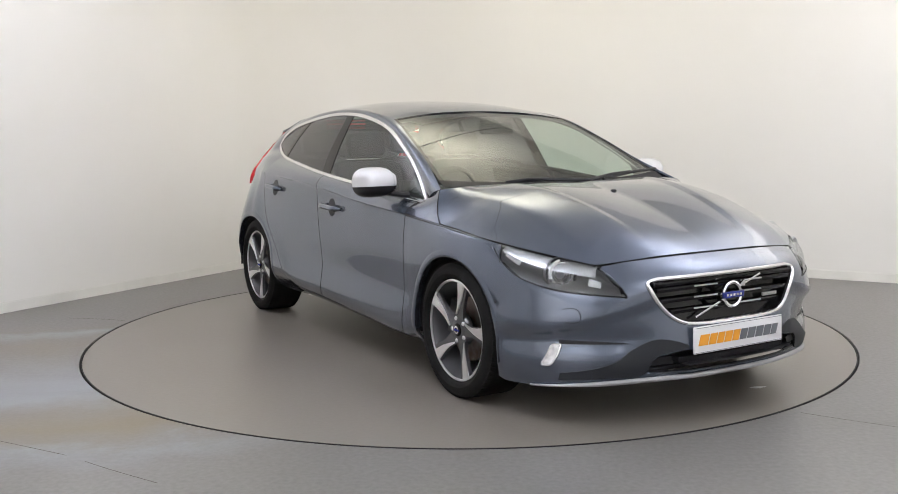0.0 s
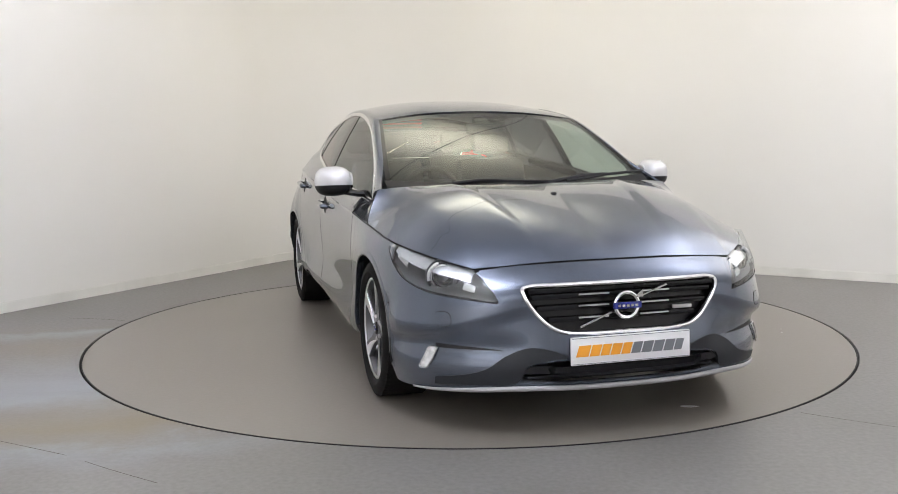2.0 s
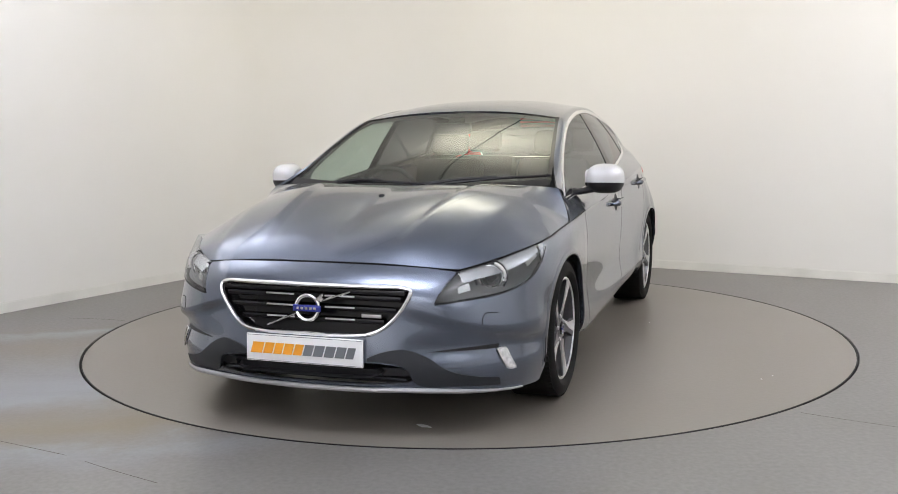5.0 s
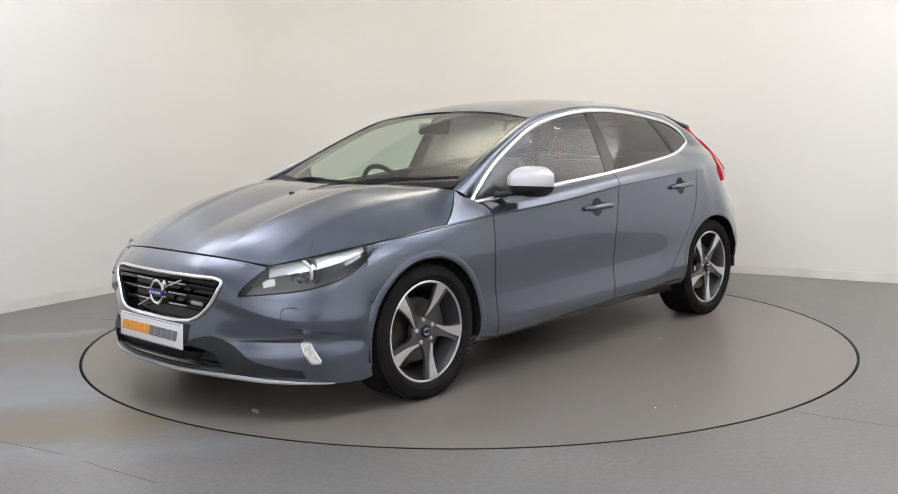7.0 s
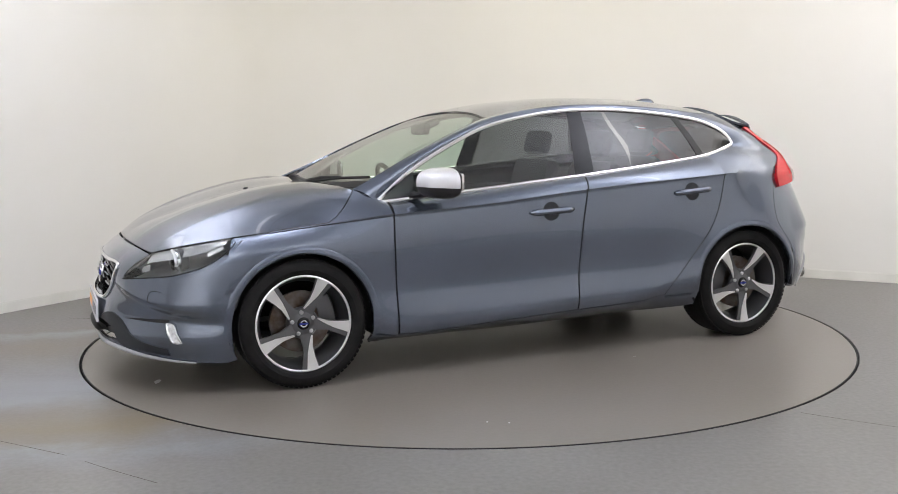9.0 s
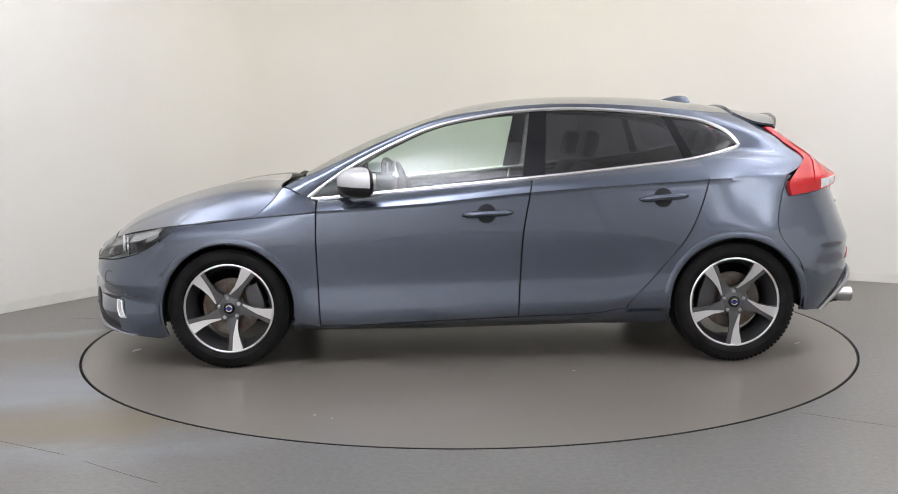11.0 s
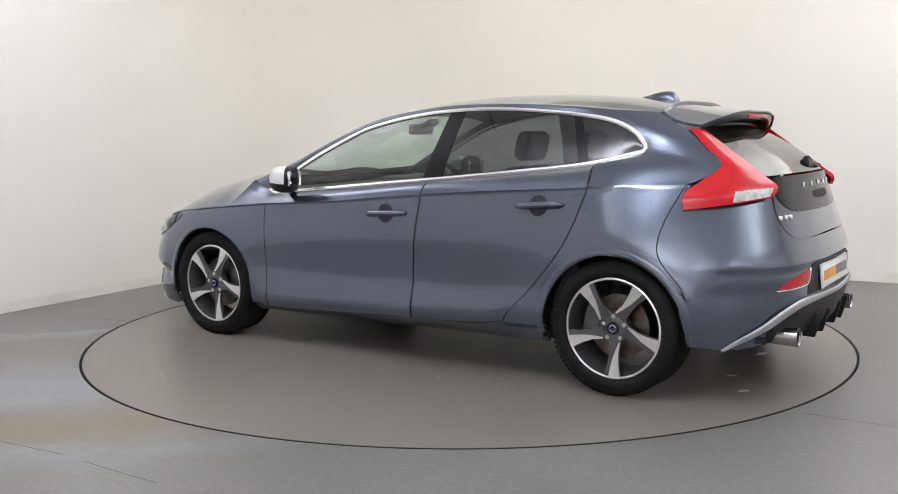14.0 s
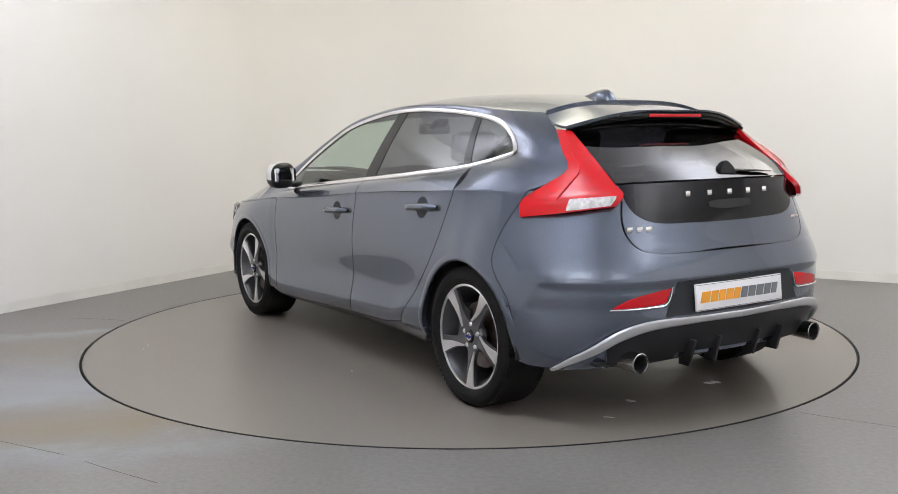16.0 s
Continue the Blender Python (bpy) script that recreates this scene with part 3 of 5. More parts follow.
gate = mirrored(gate.transpose(1, 0, 2)[:, ::-1]).transpose(1, 0, 2)
tailgate = part("tailgate", sheet(gate, None, 2 * GAP, flip=True), PAINT, CAR)

# bonnet: middle, ridge and edge lines from its front edge to the screen
HOOD_MID = [(2.058, 0, .694), (1.96, 0, .752), (1.80, 0, .815), (1.60, 0, .876), (1.40, 0, .923), (1.26, 0, .945), (1.16, 0, .955), (1.075, 0, .958)]
HOOD_RIDGE = [(2.042, .30, .690), (1.945, .33, .758), (1.79, .36, .827), (1.59, .39, .892), (1.39, .42, .938), (1.25, .44, .954), (1.15, .455, .960), (1.06, .47, .960)]
HOOD_FALL = [(2.004, .50, .675), (1.90, .55, .738), (1.74, .61, .796), (1.55, .66, .848), (1.36, .69, .881), (1.23, .705, .899), (1.13, .71, .923), (1.05, .70, .952)]
HOOD_EDGE = [(1.978, .585, .669), (1.86, .712, .705), (1.66, .815, .742), (1.50, .846, .760), (1.33, .860, .778), (1.19, .860, .794), (1.105, .829, .856), (1.035, .775, .945)]
hood = mirrored(loft([HOOD_MID, HOOD_RIDGE, HOOD_FALL, HOOD_EDGE], 10, 16))
fold = .30 + .13 * np.clip((2.03 - hood[..., 0]) / .95, 0, 1)
fade = np.clip((2.02 - hood[..., 0]) / .25, 0, 1) * np.clip((hood[..., 0] - 1.06) / .12, 0, 1)
hood[..., 2] += .009 * bell(abs(hood[..., 1]) - fold - .012, .016, .13) * fade
outer = .565 + .10 * np.clip((1.95 - hood[..., 0]) / .80, 0, 1)
hood[..., 2] += .004 * bell(abs(hood[..., 1]) - outer, .09, .028) * np.clip((2.0 - hood[..., 0]) / .12, 0, 1) * np.clip((hood[..., 0] - 1.08) / .20, 0, 1)
bonnet = part("bonnet", sheet(hood, None, GAP, flip=True), PAINT, CAR)

# shoulder between crease and belt, from wing to quarter


def on_line(line, x):
    o = np.argsort(line[:, 0])
    return np.array([x, np.interp(x, line[o, 0], line[o, 1]), np.interp(x, line[o, 0], line[o, 2])])


def shoulder_rows(edge, x0, x1):
    """Rows that rise from points on the crease to the belt between x0 and x1."""
    rows = []
    for f, a in zip((edge[:, 0] - edge[0, 0]) / (edge[-1, 0] - edge[0, 0]), edge):
        b = on_line(BELT, x0 + (x1 - x0) * f)
        m = (a + b) / 2 + np.array([0, 0.012, 0.006])
        rows.append(hermite([0, 1, 2], np.array([a, m, b]), 9))
    return np.array(rows)


def door_grid(s0, s1, x0, x1):
    low = lower(s0, s1, 0.9, 4)
    return np.concatenate([low, shoulder_rows(low[:, -1], x0, x1)[:, 1:]], axis=1)


front_door = both_sides("front_door", door_grid(8, 10, .855, -.268), PAINT, CAR, gap=GAP)
rear_door = both_sides("rear_door", door_grid(10, 12, -.268, -1.16), PAINT, CAR, gap=GAP, keep=arch_test, snap=arch_snap)
# wing top: crease up to the bonnet's slanted edge and the screen pillar foot
WT_A = [(1.190, .866, .792), (.99, .868, .808), (.857, .868, .82)]
WT_B = [(1.105, .830, .856), (.985, .82, .862), (.858, .832, .852)]
WT_C = [(1.037, .776, .943), (.965, .772, .918), (.862, .776, .879)]
both_sides("wing_top", loft([WT_A, WT_B, WT_C], 8, 6), PAINT, CAR, gap=GAP, depth=0.01, sides=(1, 1, 0, 0))

# screen pillar and roof rail, from the gutter out to the window arc
def along(line, n, stop=1.0):
    return hermite(np.linspace(0, 1, len(line)), np.array(line), t=np.linspace(0, stop, n))


rail_in, rail_out = along(GUTTER, 80), along(ARC, 80, int(np.argmin(abs(ARC[:100, 0] + 1.01))) / (len(ARC) - 1))
rail_mid = (rail_in + rail_out) / 2 + np.array([0, 0.012, 0.012])
both_sides("roof_rail", np.array([hermite([0, 1, 2], np.array(q), 8) for q in zip(rail_out, rail_mid, rail_in)]), PAINT, CAR, depth=0.01)

# roof
ROOF_MID = [(.165, 0, 1.338), (0.0, 0, 1.376), (-.34, 0, 1.412), (-.70, 0, 1.414), (-1.02, 0, 1.396), (-1.394, 0, 1.348)]
ROOF_SIDE = [(.19, .30, 1.328), (0.01, .30, 1.367), (-.34, .30, 1.402), (-.70, .30, 1.403), (-1.02, .30, 1.385), (-1.394, .28, 1.340)]
ROOF_EDGE = [(.222, .592, 1.292), (.05, .572, 1.326), (-.34, .548, 1.364), (-.70, .540, 1.360), (-1.02, .528, 1.338), (-1.394, .490, 1.300)]
roof = part("roof", sheet(mirrored(loft([ROOF_MID, ROOF_SIDE, ROOF_EDGE], 8, 8)), None, 0.0008, flip=True, sides=(0, 0, 0, 0)), PAINT, CAR)

# windscreen
SCREEN_MID = [(1.085, 0, .945), (.78, 0, 1.105), (.47, 0, 1.235), (.165, 0, 1.333)]
SCREEN_SIDE = [(1.04, .40, .948), (.74, .37, 1.10), (.45, .345, 1.224), (.185, .33, 1.322)]
SCREEN_EDGE = [(.95, .715, .965), (.69, .675, 1.093), (.44, .630, 1.205), (.222, .590, 1.291)]
screen_grid = mirrored(loft([SCREEN_MID, SCREEN_SIDE, SCREEN_EDGE], 8, 8))
windscreen = part("windscreen", sheet(screen_grid, None, 0.002, depth=0.004, flip=True), CLEAR, CAR, "clear windscreen glass")

# rear quarter above the crease, round the window's rear end
Q_A = [(-1.187, .845, .96), (-1.165, .725, 1.064), (-1.375, .657, 1.118), (-1.392, .648, 1.14), (-1.345, .628, 1.195), (-1.22, .600, 1.257), (-1.01, .580, 1.297)]
Q_B = [(-1.35, .818, .968), (-1.42, .745, 1.05), (-1.52, .672, 1.10), (-1.52, .645, 1.14), (-1.46, .617, 1.20), (-1.33, .583, 1.262), (-1.20, .549, 1.312)]
Q_C = [(-1.66, .735, .979), (-1.725, .680, 1.02), (-1.785, .628, 1.056), (-1.722, .604, 1.10), (-1.632, .573, 1.17), (-1.515, .533, 1.243), (-1.394, .490, 1.301)]
pillar = loft([Q_A, Q_B, Q_C], 10, N)
foot = LOWER[12 * N:14 * N + 1, -1]
shift = foot - pillar[0]
for k in range(14):
    pillar[k] += shift * (1 - k / 14) ** 2
side_wall = np.concatenate([lower(12, 14, 0.6, 4), pillar.transpose(1, 0, 2)[:, 1:]], axis=1)
quarter = both_sides("rear_quarter", side_wall, PAINT, CAR, keep=arch_test, gap=0.0024, snap=arch_snap, sides=(1, 1, 1, 0))

# spoiler: a lip behind the roof with a dark underside
SP_A = [(-1.398, 0, 1.347), (-1.398, .28, 1.339), (-1.398, .488, 1.299)]
SP_B = [(-1.56, 0, 1.316), (-1.55, .28, 1.309), (-1.50, .533, 1.249)]
SP_C = [(-1.705, 0, 1.293), (-1.692, .28, 1.287), (-1.61, .545, 1.228)]
SP_D = [(-1.705, 0, 1.272), (-1.688, .28, 1.266), (-1.60, .540, 1.212)]
SP_E = [(-1.60, 0, 1.245), (-1.59, .28, 1.238), (-1.565, .49, 1.215)]
spoiler = part("roof_spoiler", sheet(mirrored(loft([SP_A, SP_B, SP_C], 8, 8).transpose(1, 0, 2)), None, 0.0004, sides=(0, 0, 0, 0)), PAINT, CAR)
part("underside", sheet(mirrored(loft([SP_C, SP_D, SP_E], 8, 8).transpose(1, 0, 2)), None, 0), GLOSSBLACK, spoiler, "gloss black spoiler underside")

# rear window
RW_MID = [(-1.60, 0, 1.243), (-1.745, 0, 1.176), (-1.880, 0, 1.094), (-1.972, 0, 1.008)]
RW_SIDE = [(-1.59, .28, 1.236), (-1.730, .28, 1.171), (-1.865, .27, 1.089), (-1.955, .26, 1.008)]
RW_EDGE = [(-1.575, .520, 1.212), (-1.70, .530, 1.142), (-1.815, .530, 1.069), (-1.895, .520, 1.003)]
rear_window = part("rear_window", sheet(mirrored(loft([RW_MID, RW_SIDE, RW_EDGE], 8, 8)), None, 0.001, depth=0.004), REARGLASS, CAR, "dark tinted rear window")

# side windows between belt and arc, at their stations
def window(x_low, x_top, sharp_front=False, n=30, m=14, inset=0.004):
    rows = []
    for k in range(n):
        f = k / (n - 1)
        a = on_line(BELT, x_low[0] + f * (x_low[1] - x_low[0]))
        b = on_line(ARC, max(x_top[0] + f * (x_top[1] - x_top[0]), -1.384))
        mid = (a + b) / 2 + np.array([0, 0.010, 0])
        rows.append(hermite([0, 1, 2], np.array([a, mid, b]) - [0, inset, 0], m))
    return np.array(rows)


both_sides("front_door_window", window((.90, -.225), (.88, -.285)), CLEAR, CAR, "clear side glass", depth=0.003)
both_sides("rear_door_window", window((-.33, -1.085), (-.36, -.985)), TINTED, CAR, "dark privacy glass", depth=0.003)
both_sides("quarter_window", window((-1.135, -1.37), (-1.03, -1.37)), TINTED, CAR, "dark privacy glass", depth=0.003)
both_sides("door_pillar", window((-.215, -.335), (-.275, -.365), inset=0.001, n=6), GLOSSBLACK, CAR, "gloss black window pillar", depth=0.003)
both_sides("quarter_divider", window((-1.085, -1.135), (-.985, -1.03), inset=0.001, n=5), GLOSSBLACK, CAR, "gloss black window pillar", depth=0.003)
for side in (1, -1):
    loop = [Vector(p) for p in BELT[::2]] + [Vector(p) for p in ARC[::-2]]
    loop = [Vector((p.x, p.y * side, p.z)) for p in loop]
    bm = tube(bmesh.new(), loop, 0.0125, 8, 0.8, closed=True, up=(0, side, 0.2))
    part("window_trim", bm, CHROME, CAR, "polished metal window trim")

# dark inner shell that closes the gaps, and the floor pan
both_sides("inner_panel", lower(6.6, 12.2, 0, 4) * np.array([1, .975, 1]), MATTBLACK, CAR, keep=arch_test, depth=0)
bm = bmesh.new()
box(bm, (-1.60, -.60, .19), (1.90, .60, .25), 0.03)
box(bm, (-.93, -.735, .192), (.93, .735, .225), 0.015)
box(bm, (1.66, -.60, .205), (2.00, .60, .22), 0.004)
box(bm, (-1.95, -.66, .275), (-1.66, .66, .29), 0.004)
part("floor_pan", bm, BLACK, CAR)

# ---- car: a tree of the outer skin, to lay details on it ----
from mathutils.bvhtree import BVHTree


def skin_tree(*grids):
    verts, faces = [], []
    for G in grids:
        for H in (G, G * [1, -1, 1]):
            base, (a, b) = len(verts), H.shape[:2]
            verts += [Vector(p) for p in H.reshape(-1, 3)]
            faces += [(base + i * b + j, base + (i + 1) * b + j, base + (i + 1) * b + j + 1, base + i * b + j + 1) for i in range(a - 1) for j in range(b - 1)]
    return BVHTree.FromPolygons(verts, faces)


SKIN = skin_tree(LOWER[::2, ::2], pillar, door_grid(8, 12, .855, -1.16)[:, -10:])
OUT = {"front": Vector((1, 0, 0)), "rear": Vector((-1, 0, 0)), "left": Vector((0, 1, 0)), "right": Vector((0, -1, 0))}


def on_skin(view, u, z, lift=0.0):
    """The skin seen from a side: u is y from front and rear, x from left and right."""
    d = OUT[view]
    start = Vector((d.x * 5, u, z)) if d.x else Vector((u, d.y * 5, z))
    hit, n, _, _ = SKIN.ray_cast(start, -d)
    if hit is None:
        hit, n, _, _ = SKIN.find_nearest(start - d * 2.9)
    if n.dot(d) < 0:
        n = -n
    return hit + n * lift


def proud(G, lift):
    """Lift a grid out of the skin where it would sink in."""
    H = np.array(G, float)
    for i in range(H.shape[0]):
        for j in range(H.shape[1]):
            p = Vector(H[i, j])
            q, n, _, d = SKIN.find_nearest(p)
            if d < 0.08:
                o = Vector((q.x * 0.6, q.y, q.z - 0.6))
                if n.dot(o) < 0:
                    n = -n
                if (p - q).dot(n) < lift:
                    H[i, j] = q + n * lift
    return H


def laid(view, low, top, lift, n=24, m=8):
    """A patch on the skin between two lines given as (u, z)."""
    A, B = spline([(u, z, 0) for u, z in low], n), spline([(u, z, 0) for u, z in top], n)
    G = np.zeros((n, m, 3))
    for i in range(n):
        for j in range(m):
            u, z, _ = A[i] + (B[i] - A[i]) * j / (m - 1)
            G[i, j] = on_skin(view, u, z, lift)
    return G


def facing(bm, d):
    """Turn a patch so that it faces d."""
    bm.normal_update()
    if sum((f.normal * f.calc_area() for f in bm.faces), Vector()).dot(d) < 0:
        bmesh.ops.reverse_faces(bm, faces=bm.faces)
    return bm


def patch(name, G, material, parent, label="", depth=0.006, d=(0, 0, 1), sides=(1,)):
    made = []
    for side in sides:
        bm = facing(sheet(G, depth=0), Vector(d))
        bm.normal_update()
        if depth:
            normal = {v: v.normal.copy() for v in bm.verts}
            out = bmesh.ops.extrude_edge_only(bm, edges=[e for e in bm.edges if e.is_boundary])["geom"]
            for v in [g for g in out if isinstance(g, bmesh.types.BMVert)]:
                near = [e.other_vert(v) for e in v.link_edges if e.other_vert(v) in normal]
                v.co -= normal[near[0]] * depth
        if side < 0:
            flip_y(bm)
        made.append(part(name, bm, material, parent, label))
    return made


def line_on(view, pts, lift, n=24):
    return [on_skin(view, u, z, lift) for u, z, _ in spline([(u, z, 0) for u, z in pts], n)]


# ---- wheels ----
def ring_outline(points, angle, hand=1):
    c, s = math.cos(angle), math.sin(angle)
    return [(r * c - o * s * hand, r * s + o * c * hand) for r, o in points]


def make_wheel(hx, side, spin):
    hub = Vector((hx, 0.868 * side, 0.3165))
    base = Matrix.Translation(hub) @ Matrix.Diagonal((1, side, 1, 1))
    face = Matrix(((1, 0, 0, 0), (0, 0, 1, 0), (0, 1, 0, 0), (0, 0, 0, 1)))

    def put(name, bm, mat, parent, label=""):
        bmesh.ops.transform(bm, matrix=Matrix.Diagonal((1, side, 1, 1)), verts=bm.verts)
        bmesh.ops.recalc_face_normals(bm, faces=bm.faces)
        return part(name, bm, mat, parent, label)

    bm = bmesh.new()
    lathe(bm, [(.205, -.20), (.222, -.205), (.232, -.20), (.222, -.19), (.212, -.15), (.206, -.06), (.219, -.02), (.2245, -.006), (.2245, -.014), (.2005, -.062), (.198, -.15), (.205, -.19)], 72)
    wheel = put("wheel", bm, RIMDARK, CAR, "dark alloy wheel with five bright machined spokes")
    wheel.location = hub
    bm = bmesh.new()
    lathe(bm, [(.2245, -.010), (.2255, -.001), (.2300, .001), (.2375, -.002), (.2378, -.008), (.2285, -.014)], 96, True)
    put("rim_edge", bm, RIMFACE, wheel, "bright machined rim edge")
    bm = bmesh.new()
    prof = [(.231, -.200), (.240, -.214), (.262, -.226), (.288, -.224), (.303, -.214), (.3125, -.196), (.3155, -.15), (.3165, -.105), (.3155, -.06), (.3125, -.016),
            (.303, .004), (.288, .013), (.270, .016), (.262, .0165), (.260, .0150), (.250, .0125), (.243, .008), (.237, .000), (.232, -.006)]
    lathe(bm, prof, 96)
    put("tyre", bm, TYRE, wheel, "black low-profile rubber tyre")
    # grooves and shoulder blocks of the tread
    bm = bmesh.new()
    for k in range(80):
        a = 2 * math.pi * k / 80
        for y0, y1 in ((-.030, .001), (-.206, -.176)):
            vs = box(bm, (-.0085, y0, -.0030), (.0085, y1, .0022))
            r = .3115
            bmesh.ops.transform(bm, matrix=Matrix.Rotation(a, 4, "Y") @ Matrix.Translation((0, 0, r)) @ Matrix.Rotation(radians(12), 4, "Z"), verts=vs)
    tread = put("tread", bm, TYRE, wheel, "tyre tread blocks")
    tagged(tread, kind="stuff")
    # spokes: a dark twin blade with a bright wedge on its face
    for k in range(5):
        a = spin + 2 * math.pi * k / 5
        bm = bmesh.new()
        prism(bm, ring_outline([(.030, -.030), (.075, -.024), (.12, -.020), (.17, -.030), (.225, -.046), (.226, .042), (.17, .030), (.11, .026), (.070, .036), (.030, .034)], a, -side), .016, Matrix.Translation((0, -.030, 0)) @ face)
        for v in bm.verts:
            r = math.hypot(v.co.x, v.co.z)
            v.co.y += 0.016 * ((r - .03) / .2) - .006
        spoke = put("spoke", bm, RIMDARK, wheel)
        bm = bmesh.new()
        prism(bm, ring_outline([(.066, .027), (.10, .013), (.15, -.005), (.2255, -.021), (.2265, .036), (.17, .027), (.12, .0245), (.066, .0345)], a, -side), .006, Matrix.Translation((0, -.016, 0)) @ face)
        for v in bm.verts:
            r = math.hypot(v.co.x, v.co.z)
            v.co.y += 0.016 * ((r - .03) / .2) - .0045
        put("machined_face", bm, RIMFACE, spoke, "bright machined spoke face")
        bm = bmesh.new()
        ba = a + radians(36)
        lathe(bm, [(0, .008), (.0075, .007), (.0105, .003), (.0105, -.02)], 12)
        bmesh.ops.translate(bm, verts=bm.verts, vec=(.054 * math.cos(ba), -.018, .054 * math.sin(ba)))
        put("wheel_bolt", bm, SATIN, wheel, "bright wheel bolt")
    bm = bmesh.new()
    lathe(bm, [(0, -.012), (.040, -.013), (.070, -.022), (.078, -.034), (.078, -.05)], 40)
    put("hub", bm, RIMDARK, wheel)
    bm = bmesh.new()
    lathe(bm, [(0, -.006), (.024, -.007), (.030, -.010), (.031, -.016)], 32)
    cap = put("centre_cap", bm, GLOSSBLACK, wheel, "dark centre cap with silver ring badge")
    bm = bmesh.new()
    lathe(bm, [(.012, -.0065), (.018, -.0065), (.018, -.004), (.012, -.004)], 32, True)
    put("badge_ring", bm, CHROME, cap)
    bm = bmesh.new()
    box(bm, (-.021, -.006, -.0045), (.021, -.003, .0045))
    put("badge_bar", bm, BLUE, cap)
    bm = bmesh.new()
    lathe(bm, [(.055, -.075), (.150, -.075), (.150, -.10), (.055, -.10)], 48, True)
    put("brake_disc", bm, STEEL, wheel, "worn steel brake disc")
    bm = bmesh.new()
    prism(bm, ring_outline([(.095, -.075), (.165, -.085), (.172, 0), (.165, .085), (.095, .075)], radians(15 if hx < 0 else 165)), .05, Matrix.Translation((0, -.115, 0)) @ face)
    put("brake_caliper", bm, RIMDARK, wheel, "grey brake caliper")
    return wheel


for hx in (1.3235, -1.3235):
    for side in (1, -1):
        make_wheel(hx, side, radians((53 if hx < 0 else 46) if side > 0 else (60 if hx < 0 else 75)))
        bm = bmesh.new()
        rows = []
        for k in range(37):
            a = radians(-12 + (202 if hx > 0 else 197) * k / 36)
            rows.append([Vector((hx + .362 * math.cos(a), y * side, .312 + .362 * math.sin(a))) for y in (.872, .80, .60, .46)] + [Vector((hx + .05 * math.cos(a), .45 * side, .312 + .05 * math.sin(a)))])
        V = [[bm.verts.new(p) for p in r] for r in rows]
        for r, s in zip(V, V[1:]):
            for j in range(4):
                bm.faces.new((r[j], r[j + 1], s[j + 1], s[j]))
        part("wheel_arch_liner", bm, MATTBLACK, CAR, "black wheel arch liner")
        rows = []
        a0, a1 = (-14, 187) if hx > 0 else (-8, 184)
        for k in range(61):
            a = radians(a0 + (a1 - a0) * k / 60)
            row = []
            for r, lift in ((.345, -.03), (.346, .000), (.349, .0018), (.356, .0024), (.367, .0020), (.378, .0008), (.385, -.002)):
                x, z = hx + r * math.cos(a), .312 + r * math.sin(a)
                p = on_skin("left", x, max(z, .17))
                row.append((x, p.y + lift, z))
            rows.append(row)
        patch("wheel_arch_lip", np.array(rows), PAINT, CAR, depth=0, d=(0, 1, 0), sides=(side,))

